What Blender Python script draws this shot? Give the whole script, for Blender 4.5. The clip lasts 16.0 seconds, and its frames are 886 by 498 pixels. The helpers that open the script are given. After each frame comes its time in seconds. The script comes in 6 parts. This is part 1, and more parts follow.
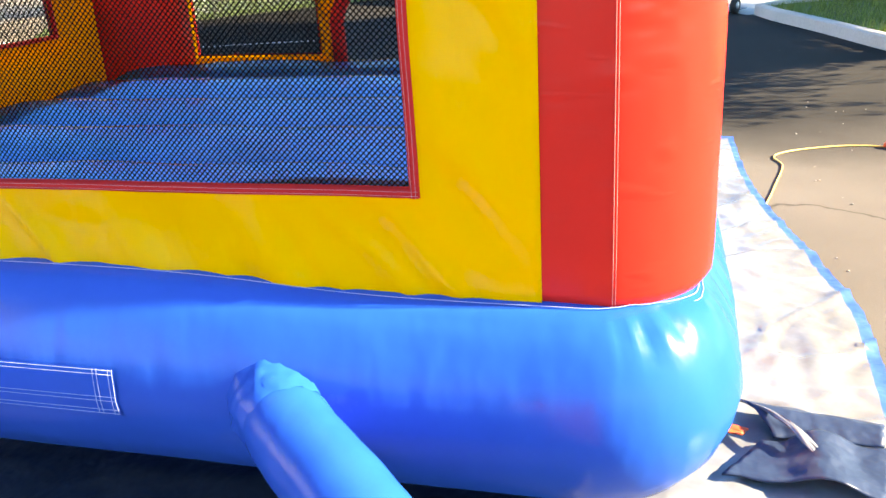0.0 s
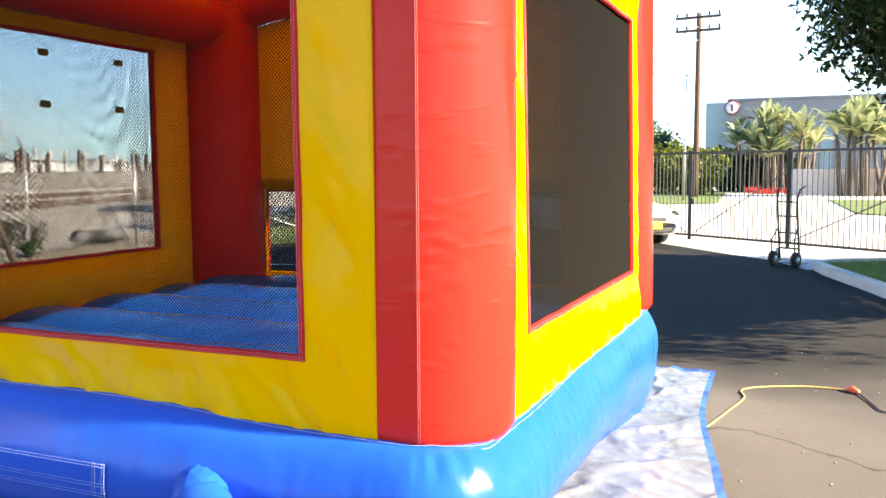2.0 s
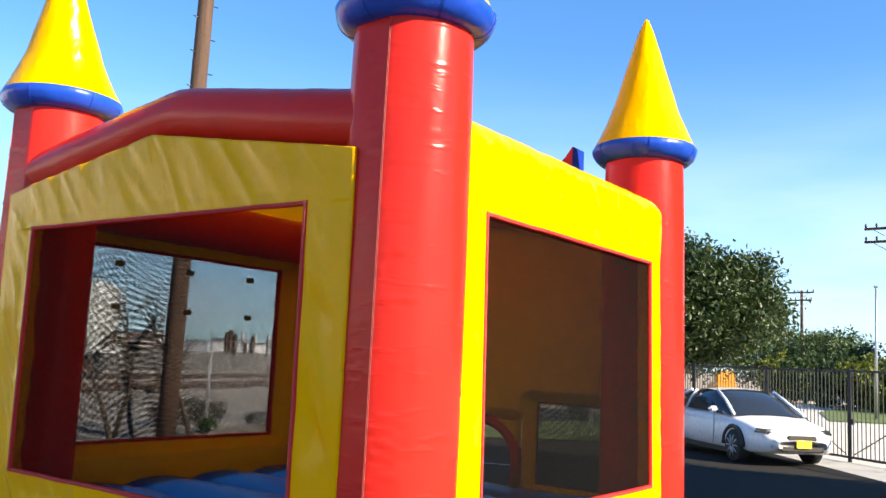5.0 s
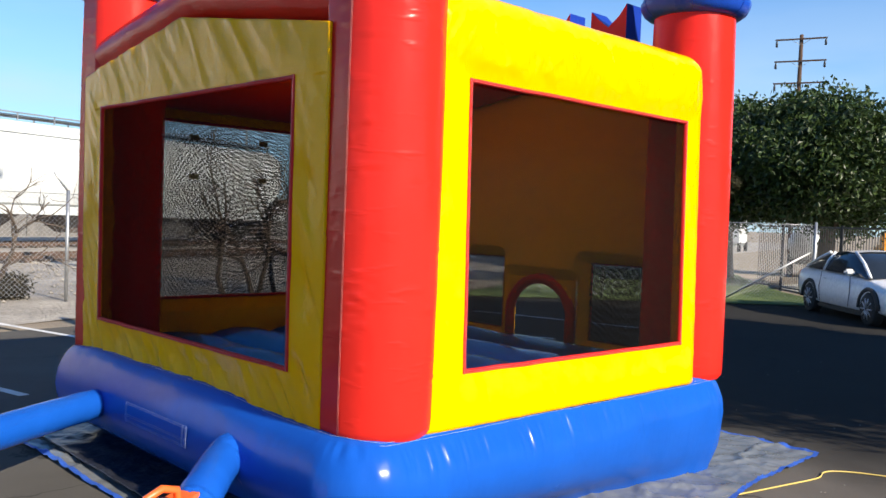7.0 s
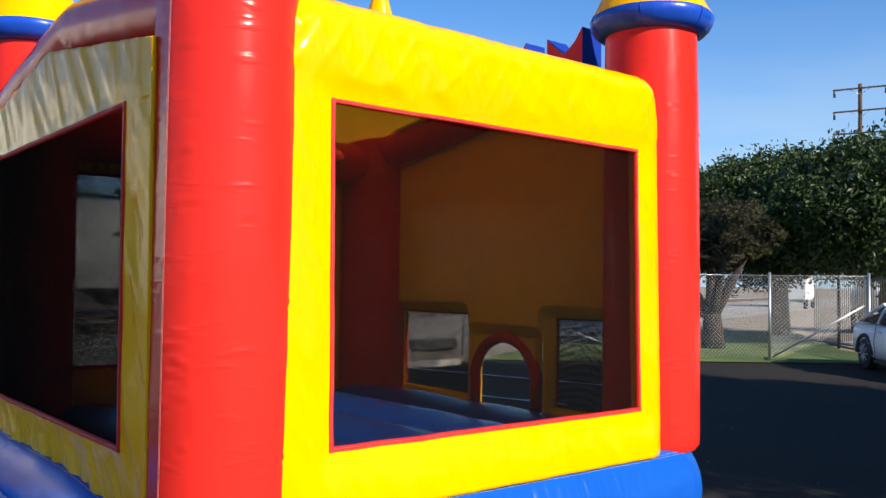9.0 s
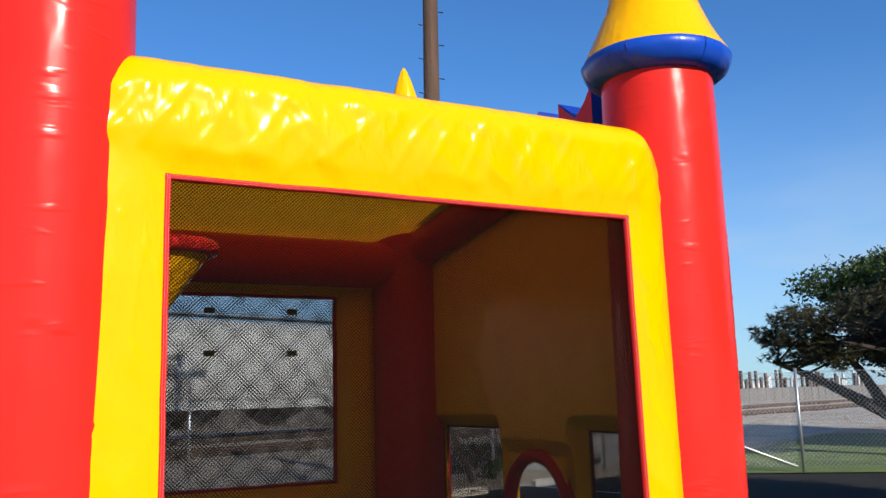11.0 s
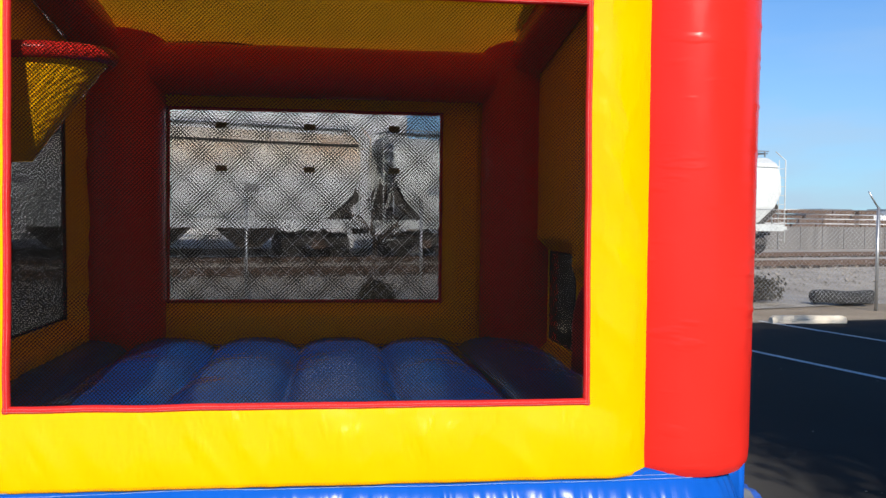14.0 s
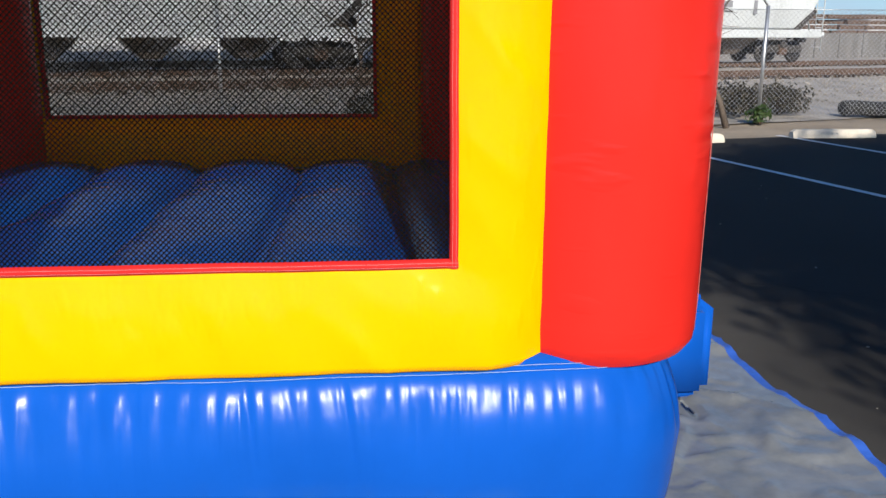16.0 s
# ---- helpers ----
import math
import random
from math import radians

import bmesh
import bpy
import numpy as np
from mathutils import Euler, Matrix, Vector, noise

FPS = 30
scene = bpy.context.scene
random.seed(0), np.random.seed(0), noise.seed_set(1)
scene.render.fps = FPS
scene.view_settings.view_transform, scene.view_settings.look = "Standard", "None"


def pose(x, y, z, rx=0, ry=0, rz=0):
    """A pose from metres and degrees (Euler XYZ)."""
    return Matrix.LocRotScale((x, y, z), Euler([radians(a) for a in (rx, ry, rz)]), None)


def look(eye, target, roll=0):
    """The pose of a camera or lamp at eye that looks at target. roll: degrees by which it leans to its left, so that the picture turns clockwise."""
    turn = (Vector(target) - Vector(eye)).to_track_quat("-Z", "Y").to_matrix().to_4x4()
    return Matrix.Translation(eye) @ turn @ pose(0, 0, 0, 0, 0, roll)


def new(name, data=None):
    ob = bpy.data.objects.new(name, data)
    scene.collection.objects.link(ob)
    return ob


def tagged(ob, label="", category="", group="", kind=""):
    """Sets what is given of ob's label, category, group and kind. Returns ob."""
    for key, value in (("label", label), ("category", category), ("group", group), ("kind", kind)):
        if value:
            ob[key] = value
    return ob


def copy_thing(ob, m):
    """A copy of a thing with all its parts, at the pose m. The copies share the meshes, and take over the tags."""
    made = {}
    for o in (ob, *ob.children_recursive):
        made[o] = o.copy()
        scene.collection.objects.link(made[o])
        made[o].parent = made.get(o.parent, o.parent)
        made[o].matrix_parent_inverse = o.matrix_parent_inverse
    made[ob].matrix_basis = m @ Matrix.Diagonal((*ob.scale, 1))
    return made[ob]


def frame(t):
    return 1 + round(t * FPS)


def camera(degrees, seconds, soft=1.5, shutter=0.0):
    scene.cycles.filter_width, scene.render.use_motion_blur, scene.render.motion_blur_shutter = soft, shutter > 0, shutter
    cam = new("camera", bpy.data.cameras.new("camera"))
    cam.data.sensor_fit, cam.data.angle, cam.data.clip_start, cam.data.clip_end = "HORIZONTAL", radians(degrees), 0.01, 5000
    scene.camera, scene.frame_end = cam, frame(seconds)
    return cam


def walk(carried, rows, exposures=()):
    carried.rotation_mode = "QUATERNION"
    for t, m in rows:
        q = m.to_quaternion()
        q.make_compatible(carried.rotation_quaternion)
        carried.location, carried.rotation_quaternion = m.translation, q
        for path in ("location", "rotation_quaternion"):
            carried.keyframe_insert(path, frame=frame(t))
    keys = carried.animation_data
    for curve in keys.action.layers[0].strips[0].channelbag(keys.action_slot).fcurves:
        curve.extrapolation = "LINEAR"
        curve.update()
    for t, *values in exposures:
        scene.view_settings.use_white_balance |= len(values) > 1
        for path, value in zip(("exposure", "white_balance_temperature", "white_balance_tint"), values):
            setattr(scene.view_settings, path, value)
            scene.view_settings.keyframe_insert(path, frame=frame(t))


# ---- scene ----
cam = camera(54.1, 16.0)

PATH = [
    (0, (-1.848, 0.01, 1.513), (-0.045, 0.518, 0.812), -3.4),
    (0.5, (-1.985, -0.28, 1.545), (-0.17, 0.353, 0.994), -2.9),
    (1, (-2.143, -0.55, 1.555), (-0.314, 0.163, 1.172), -1.4),
    (1.5, (-2.354, -0.789, 1.576), (-0.519, -0.036, 1.316), -0.1),
    (2, (-2.593, -1.048, 1.602), (-0.763, -0.262, 1.419), -0.3),
    (2.5, (-2.822, -1.265, 1.637), (-0.996, -0.455, 1.525), -0.3),
    (3, (-2.981, -1.438, 1.662), (-1.168, -0.596, 1.631), -0.1),
    (3.5, (-3.057, -1.717, 1.683), (-1.279, -0.807, 1.789), -0.2),
    (3.7, (-3.079, -1.844, 1.706), (-1.325, -0.901, 1.884), -0.0),
    (5.8, (-2.817, -2.669, 1.755), (-1.315, -1.358, 1.907), 2.6),
    (6, (-2.767, -2.777, 1.76), (-1.293, -1.43, 1.865), 2.5),
    (6.5, (-2.692, -2.992, 1.758), (-1.266, -1.59, 1.758), 2.5),
    (7, (-2.578, -3.196, 1.759), (-1.198, -1.75, 1.69), 2.2),
    (7.5, (-2.414, -3.334, 1.759), (-1.064, -1.861, 1.673), 1.9),
    (8, (-2.144, -3.361, 1.749), (-0.812, -1.87, 1.699), 1.7),
    (8.5, (-1.743, -3.346, 1.716), (-0.457, -1.814, 1.735), 1.1),
    (8.7, (-1.604, -3.286, 1.696), (-0.323, -1.751, 1.742), 1.0),
    (10.8, (-0.038, -3.143, 1.679), (0.931, -1.416, 1.964), -1.7),
    (11, (0.083, -3.166, 1.676), (1.002, -1.421, 2.008), -1.5),
    (11.5, (0.465, -3.216, 1.668), (1.199, -1.403, 2.087), -1.0),
    (12, (0.771, -3.201, 1.685), (1.342, -1.346, 2.165), -0.6),
    (12.5, (1.106, -3.209, 1.703), (1.503, -1.326, 2.246), 0.5),
    (13, (1.422, -3.241, 1.677), (1.713, -1.305, 2.083), 0.8),
    (13.5, (1.598, -3.274, 1.666), (1.874, -1.298, 1.798), 0.8),
    (14, (1.788, -3.23, 1.65), (2.031, -1.245, 1.586), 0.6),
    (14.5, (1.946, -3.064, 1.646), (2.185, -1.087, 1.461), 0.3),
    (15, (2.171, -2.851, 1.607), (2.384, -0.881, 1.338), 0.2),
    (15.5, (2.38, -2.519, 1.576), (2.562, -0.562, 1.208), -0.1),
    (16, (2.506, -2.219, 1.56), (2.686, -0.287, 1.073), 0.2),
]
walk(cam, [(t, look(eye, target, roll)) for t, eye, target, roll in PATH],
     exposures=[(0, 2.9, 9700, 10), (0.5, 2.87, 9600, 10), (1.5, 2.66, 9100, 10), (3.5, 2.15, 8300, 10), (6, 1.04, 7500, 10), (7, 0.86, 7300, 10), (8.5, 0.76, 7150, 10), (11, 0.46, 6800, 10), (16, 0.43, 6750, 10)])

# ---------- world, sun ----------
SUN_AZ, SUN_EL = radians(-4.0), radians(29.5)      # the sun stands behind the front wall, slightly towards +x
sun_dir = Vector((-math.sin(SUN_AZ) * math.cos(SUN_EL), -math.cos(SUN_AZ) * math.cos(SUN_EL), math.sin(SUN_EL)))
sun_data = bpy.data.lights.new("sun", "SUN")
sun_data.energy, sun_data.angle, sun_data.color = 5.0, radians(0.53), (1.0, 0.95, 0.87)
sun = new("sun", sun_data)
sun.matrix_world = look(sun_dir * 50, (0, 0, 0))
world = bpy.data.worlds.new("sky")
scene.world = world
world.use_nodes = True
wn, wl = world.node_tree.nodes, world.node_tree.links
sky = wn.new("ShaderNodeTexSky")
sky.sky_type, sky.sun_disc, sky.sun_elevation = "NISHITA", False, SUN_EL
sky.sun_rotation = math.atan2(sun_dir.x, sun_dir.y)
sky.air_density, sky.dust_density, sky.ozone_density = 1.0, 0.15, 2.5
wn["Background"].inputs["Strength"].default_value = 0.058
# deep clear blue overhead, pale haze and thin cloud low down
tint = wn.new("ShaderNodeMix")
tint.data_type, tint.blend_type = "RGBA", "MULTIPLY"
tint.inputs[0].default_value = 1.0
tint.inputs[7].default_value = (0.65, 1.34, 2.08, 1)
wl.new(sky.outputs[0], tint.inputs[6])
wtc = wn.new("ShaderNodeTexCoord")
wsep = wn.new("ShaderNodeSeparateXYZ")
wl.new(wtc.outputs["Generated"], wsep.inputs[0])
wmap = wn.new("ShaderNodeMapping")
wmap.inputs["Scale"].default_value = (3.0, 3.0, 14.0)
wl.new(wtc.outputs["Generated"], wmap.inputs[0])
wnoise = wn.new("ShaderNodeTexNoise")
wnoise.inputs["Scale"].default_value, wnoise.inputs["Detail"].default_value = 1.3, 6
wl.new(wmap.outputs[0], wnoise.inputs["Vector"])
wfall = wn.new("ShaderNodeMapRange")
wfall.interpolation_type = "SMOOTHSTEP"
for k, v in ((1, 0.0), (2, 0.36), (3, 0.72), (4, 0.0)):
    wfall.inputs[k].default_value = v
wl.new(wsep.outputs[2], wfall.inputs[0])
wcl = wn.new("ShaderNodeMapRange")
for k, v in ((1, 0.42), (2, 0.66), (3, 0.75), (4, 1.25)):
    wcl.inputs[k].default_value = v
wl.new(wnoise.outputs[0], wcl.inputs[0])
wmul = wn.new("ShaderNodeMath")
wmul.operation, wmul.use_clamp = "MULTIPLY", True
wl.new(wfall.outputs[0], wmul.inputs[0]); wl.new(wcl.outputs[0], wmul.inputs[1])
haze = wn.new("ShaderNodeMix")
haze.data_type = "RGBA"
haze.inputs[7].default_value = (5.9, 8.0, 10.6, 1)
wl.new(wmul.outputs[0], haze.inputs[0])
wl.new(tint.outputs[2], haze.inputs[6])
wl.new(haze.outputs[2], wn["Background"].inputs["Color"])


# ---------- materials ----------
def nodes_of(name):
    m = bpy.data.materials.new(name)
    m.use_nodes = True
    n, l = m.node_tree.nodes, m.node_tree.links
    return m, n, l, n["Principled BSDF"]


def noise_tex(n, l, scale, detail=4.0, rough=0.55, coord="Object", stretch=None):
    tc = n.new("ShaderNodeTexCoord")
    t = n.new("ShaderNodeTexNoise")
    t.inputs["Scale"].default_value, t.inputs["Detail"].default_value, t.inputs["Roughness"].default_value = scale, detail, rough
    if stretch:
        mp = n.new("ShaderNodeMapping")
        mp.inputs["Scale"].default_value = stretch[:3]
        if len(stretch) > 3:
            mp.inputs["Rotation"].default_value = stretch[3:]
        l.new(tc.outputs[coord], mp.inputs[0])
        l.new(mp.outputs[0], t.inputs["Vector"])
    else:
        l.new(tc.outputs[coord], t.inputs["Vector"])
    return t


def ramp(n, l, src, stops):
    r = n.new("ShaderNodeValToRGB")
    e = r.color_ramp.elements
    while len(e) < len(stops):
        e.new(0.5)
    for k, (p, c) in enumerate(stops):
        e[k].position, e[k].color = p, (*c, 1)
    l.new(src, r.inputs[0])
    return r.outputs[0]


def add_bump(n, l, bsdf, heights):
    prev = None
    for src, strength, dist in heights:
        b = n.new("ShaderNodeBump")
        b.inputs["Strength"].default_value, b.inputs["Distance"].default_value = strength, dist
        l.new(src, b.inputs["Height"])
        if prev:
            l.new(prev.outputs[0], b.inputs["Normal"])
        prev = b
    l.new(prev.outputs[0], bsdf.inputs["Normal"])


def rough_mat(name, c1, c2, rough=0.85, scale=3.0, fine=60.0, bump=0.4, dist=0.01, stretch=None, metal=0.0, mid=None):
    """Two tones at a large and a fine scale, with relief."""
    m, n, l, b = nodes_of(name)
    big, small = noise_tex(n, l, scale, 5, 0.6, stretch=stretch), noise_tex(n, l, fine, 3, 0.6)
    mix = n.new("ShaderNodeMix")
    mix.data_type = "FLOAT"
    mix.inputs[0].default_value = 0.4
    l.new(big.outputs[0], mix.inputs[2]); l.new(small.outputs[0], mix.inputs[3])
    stops = [(0.3, c1), (0.7, c2)] if mid is None else [(0.3, c1), (0.5, mid), (0.7, c2)]
    l.new(ramp(n, l, mix.outputs[0], stops), b.inputs["Base Color"])
    b.inputs["Roughness"].default_value, b.inputs["Metallic"].default_value = rough, metal
    add_bump(n, l, b, [(big.outputs[0], bump * 0.5, dist * 3), (small.outputs[0], bump, dist)])
    return m


def vinyl(name, col, rough=0.33, wrinkle=0.35, through_light=0.0, tilt=(0, 0, 0), crease_shape=(1.7, 1.7, 0.7), sparse=None, sheen=0.30, worn=0.88):
    """Coated fabric of an inflatable: slight dirt, soft creases, woven grain."""
    m, n, l, b = nodes_of(name)
    dirt = noise_tex(n, l, 2.3, 6, 0.65)
    dark = tuple(v * worn for v in col)
    l.new(ramp(n, l, dirt.outputs[0], [(0.25, dark), (0.6, col)]), b.inputs["Base Color"])
    soft = noise_tex(n, l, 4.0, 3, 0.5, stretch=(1.0, 1.0, 0.5, *tilt))
    crease = noise_tex(n, l, 8.0, 2, 0.4, stretch=(*crease_shape, *tilt))
    fold_h = crease.outputs[0]
    if sparse:                                    # only the crests stand out as single wrinkles
        sp = n.new("ShaderNodeMapRange")
        sp.interpolation_type = "SMOOTHSTEP"
        sp.inputs[1].default_value, sp.inputs[2].default_value = sparse
        l.new(fold_h, sp.inputs[0])
        fold_h = sp.outputs[0]
    grain = noise_tex(n, l, 420.0, 1, 0.5)
    rr = n.new("ShaderNodeMapRange")
    rr.inputs[3].default_value, rr.inputs[4].default_value = rough - 0.06, rough + 0.09
    l.new(dirt.outputs[0], rr.inputs[0])
    l.new(rr.outputs[0], b.inputs["Roughness"])
    b.inputs["IOR"].default_value, b.inputs["Specular IOR Level"].default_value = 1.5, sheen
    add_bump(n, l, b, [(soft.outputs[0], wrinkle, 0.05), (fold_h, wrinkle * 0.8, 0.02), (grain.outputs[0], 0.12, 0.0008)])
    if through_light:
        tr = n.new("ShaderNodeBsdfTranslucent")
        tr.inputs[0].default_value = (*col, 1)
        mx = n.new("ShaderNodeMixShader")
        mx.inputs[0].default_value = through_light
        l.new(b.outputs[0], mx.inputs[1]); l.new(tr.outputs[0], mx.inputs[2])
        l.new(mx.outputs[0], n["Material Output"].inputs[0])
    return m


def plain(name, col, rough=0.6, metal=0.0, bumped=0.15):
    m, n, l, b = nodes_of(name)
    t = noise_tex(n, l, 14.0, 5, 0.65)
    l.new(ramp(n, l, t.outputs[0], [(0.3, tuple(v * 0.82 for v in col)), (0.65, col)]), b.inputs["Base Color"])
    b.inputs["Roughness"].default_value, b.inputs["Metallic"].default_value = rough, metal
    add_bump(n, l, b, [(t.outputs[0], bumped, 0.004)])
    return m


M_YEL = vinyl("yellow_vinyl", (0.95, 0.452, 0.002), 0.17, 0.20, through_light=0.12, tilt=(0.5, 0.7, 0), crease_shape=(1.9, 1.9, 0.9), sparse=(0.45, 0.78), worn=0.955, sheen=0.14)
M_ROOF = vinyl("yellow_roof_vinyl", (0.92, 0.42, 0.006), 0.36, 0.3, through_light=0.32)
M_RED = vinyl("red_vinyl", (0.64, 0.023, 0.016), 0.22, 0.14, crease_shape=(0.55, 0.55, 2.2), sparse=(0.58, 0.74), sheen=0.16)
M_BLUE = vinyl("blue_vinyl", (0.003, 0.080, 0.41), 0.23, 0.18, sheen=0.13)
M_BAND = vinyl("deep_blue_vinyl", (0.006, 0.06, 0.42), 0.27, 0.25)
M_NAVY = vinyl("dark_blue_vinyl", (0.006, 0.035, 0.30), 0.33, 0.3)
M_PINK = plain("pale_red_thread", (0.52, 0.12, 0.10), 0.6, 0, 0)
M_STITCH = plain("pale_cotton_thread", (0.48, 0.22, 0.22), 0.7, 0, 0)
M_TRIM = vinyl("red_binding", (0.55, 0.022, 0.020), 0.5, 0.12, sheen=0.08)
M_NET = plain("black_netting", (0.0045, 0.004, 0.003), 0.8, 0, 0)
M_NET.node_tree.nodes["Principled BSDF"].inputs["Specular IOR Level"].default_value = 0.1
M_THREAD = plain("white_thread", (0.30, 0.40, 0.62), 0.6, 0, 0)
M_TAG = plain("olive_tag", (0.10, 0.085, 0.02), 0.6)
M_ASPH = rough_mat("asphalt", (0.055, 0.051, 0.045), (0.118, 0.110, 0.097), 0.9, 0.45, 150, 0.5, 0.006)
mn, ml = M_ASPH.node_tree.nodes, M_ASPH.node_tree.links
mn["Principled BSDF"].inputs["Specular IOR Level"].default_value = 0.15
atc, avo, ano, amx = mn.new("ShaderNodeTexCoord"), mn.new("ShaderNodeTexVoronoi"), mn.new("ShaderNodeTexNoise"), mn.new("ShaderNodeVectorMath")
avo.feature = "DISTANCE_TO_EDGE"
avo.inputs["Scale"].default_value, ano.inputs["Scale"].default_value, ano.inputs["Detail"].default_value = 0.22, 1.3, 6
ml.new(atc.outputs["Object"], ano.inputs["Vector"])
amx.operation = "MULTIPLY_ADD"
amx.inputs[1].default_value = (1.4, 1.4, 0)
ml.new(ano.outputs["Color"], amx.inputs[0]); ml.new(atc.outputs["Object"], amx.inputs[2]); ml.new(amx.outputs[0], avo.inputs["Vector"])
acr, acm = mn.new("ShaderNodeMapRange"), mn.new("ShaderNodeMix")
for k, v in ((1, 0.0), (2, 0.003), (3, 0.35), (4, 1.0)):
    acr.inputs[k].default_value = v
ml.new(avo.outputs["Distance"], acr.inputs[0])
acm.data_type, acm.blend_type = "RGBA", "MULTIPLY"
acm.inputs[0].default_value = 1.0
ml.new(mn["Principled BSDF"].inputs["Base Color"].links[0].from_socket, acm.inputs[6])
ml.new(acr.outputs[0], acm.inputs[7])
# darker coat on drive and bays east of castle, tree shade painted in
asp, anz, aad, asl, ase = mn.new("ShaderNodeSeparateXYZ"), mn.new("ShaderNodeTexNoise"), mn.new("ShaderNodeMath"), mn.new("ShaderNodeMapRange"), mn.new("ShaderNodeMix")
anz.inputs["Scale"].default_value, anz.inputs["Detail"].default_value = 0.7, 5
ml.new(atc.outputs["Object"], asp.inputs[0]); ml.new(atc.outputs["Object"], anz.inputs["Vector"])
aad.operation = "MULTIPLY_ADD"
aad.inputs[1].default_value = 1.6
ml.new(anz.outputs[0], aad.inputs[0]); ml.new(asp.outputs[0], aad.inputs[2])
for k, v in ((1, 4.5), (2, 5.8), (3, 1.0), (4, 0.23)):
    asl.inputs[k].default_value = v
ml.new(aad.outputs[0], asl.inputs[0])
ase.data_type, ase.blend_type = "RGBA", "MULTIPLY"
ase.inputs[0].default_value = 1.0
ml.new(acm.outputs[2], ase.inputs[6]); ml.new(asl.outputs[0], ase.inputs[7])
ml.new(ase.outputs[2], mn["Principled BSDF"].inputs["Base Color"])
M_PAINT = rough_mat("white_road_paint", (0.42, 0.42, 0.41), (0.72, 0.72, 0.70), 0.7, 2, 60, 0.3, 0.004)
M_CONC = rough_mat("pale_concrete", (0.36, 0.34, 0.30), (0.58, 0.55, 0.49), 0.9, 1.2, 40, 0.3, 0.004)
M_DIRT = rough_mat("pale_dirt", (0.16, 0.124, 0.085), (0.35, 0.285, 0.205), 0.95, 0.7, 30, 0.7, 0.03)
M_GRAVEL = rough_mat("ballast_gravel", (0.16, 0.142, 0.118), (0.46, 0.415, 0.355), 0.95, 0.8, 14, 1.0, 0.06)
M_GRASS = rough_mat("lawn_soil", (0.042, 0.075, 0.012), (0.145, 0.195, 0.045), 0.9, 0.6, 40, 0.8, 0.03)
M_TARP = rough_mat("grey_tarp", (0.098, 0.107, 0.112), (0.205, 0.217, 0.224), 0.27, 1.6, 9, 0.2, 0.02)
M_TARPB = vinyl("blue_tarp_edge", (0.03, 0.10, 0.42), 0.4, 0.6)
M_TARPD = vinyl("dark_tarp", (0.02, 0.035, 0.07), 0.36, 0.9)
M_WOOD = rough_mat("weathered_pole_wood", (0.03, 0.017, 0.011), (0.12, 0.066, 0.041), 0.9, 2, 40, 0.8, 0.01, stretch=(6, 6, 0.4))
M_STEEL = plain("galvanised_steel", (0.42, 0.43, 0.44), 0.4, 0.8)
M_BLACK = plain("black_painted_iron", (0.015, 0.015, 0.016), 0.45)
M_RUBBER = plain("black_rubber", (0.018, 0.018, 0.018), 0.8)
M_BARK = rough_mat("bark", (0.05, 0.035, 0.025), (0.17, 0.13, 0.10), 0.95, 4, 40, 0.9, 0.02)


# ---------- mesh helpers ----------
def mesh_ob(name, verts, faces, mat, parent=None, label="", smooth=True):
    me = bpy.data.meshes.new(name)
    me.from_pydata([tuple(v) for v in verts], [], faces)
    me.materials.append(mat)
    if smooth:
        me.polygons.foreach_set("use_smooth", [True] * len(me.polygons))
    me.update()
    ob = new(name, me)
    if parent:
        ob.parent = parent
    if label:
        tagged(ob, label)
    return ob


def part(name, bm, mat, parent, label="", smooth=False):
    me = bpy.data.meshes.new(name)
    bm.to_mesh(me)
    bm.free()
    me.materials.append(mat)
    if smooth:
        me.polygons.foreach_set("use_smooth", [True] * len(me.polygons))
    ob = new(name, me)
    ob.parent = parent
    if label:
        tagged(ob, label)
    return ob


def thing(name, label, category, group="", kind="", at=(0, 0, 0), rz=0.0):
    ob = new(name)
    ob.matrix_world = pose(*at, 0, 0, rz)
    return tagged(ob, label, category, group, kind)


def bm_box(size, centre=(0, 0, 0), bevel=0.0, rot=None, bm=None):
    fresh = bm is None
    bm = bm or bmesh.new()
    m = Matrix.Translation(centre)
    if rot is not None:
        m = m @ rot
    made = bmesh.ops.create_cube(bm, size=1.0, matrix=m @ Matrix.Diagonal((*size, 1)))
    if bevel and fresh:
        bmesh.ops.bevel(bm, geom=bm.edges[:], offset=bevel, segments=2, affect="EDGES")
    return bm


def tube_arrays(points, radii, n=12, closed=False, caps=True):
    """A round tube along points, with its own radius at each."""
    P = [Vector(p) for p in points]
    R = radii if isinstance(radii, (list, tuple)) else [radii] * len(P)
    verts, faces = [], []
    side = None
    for i, p in enumerate(P):
        a = P[i - 1] if (i or closed) else p
        b = P[(i + 1) % len(P)] if (i + 1 < len(P) or closed) else p
        d = (b - a).normalized()
        if side is None:
            side = d.orthogonal().normalized()
        side = (side - d * side.dot(d)).normalized()
        up = d.cross(side)
        for k in range(n):
            w = 2 * math.pi * k / n
            verts.append(p + (side * math.cos(w) + up * math.sin(w)) * R[i])
    m = len(P)
    for i in range(m if closed else m - 1):
        for k in range(n):
            j = (i + 1) % m
            faces.append((i * n + k, i * n + (k + 1) % n, j * n + (k + 1) % n, j * n + k))
    if caps and not closed:
        faces.append(tuple(range(n - 1, -1, -1)))
        faces.append(tuple(range((m - 1) * n, m * n)))
    return verts, faces


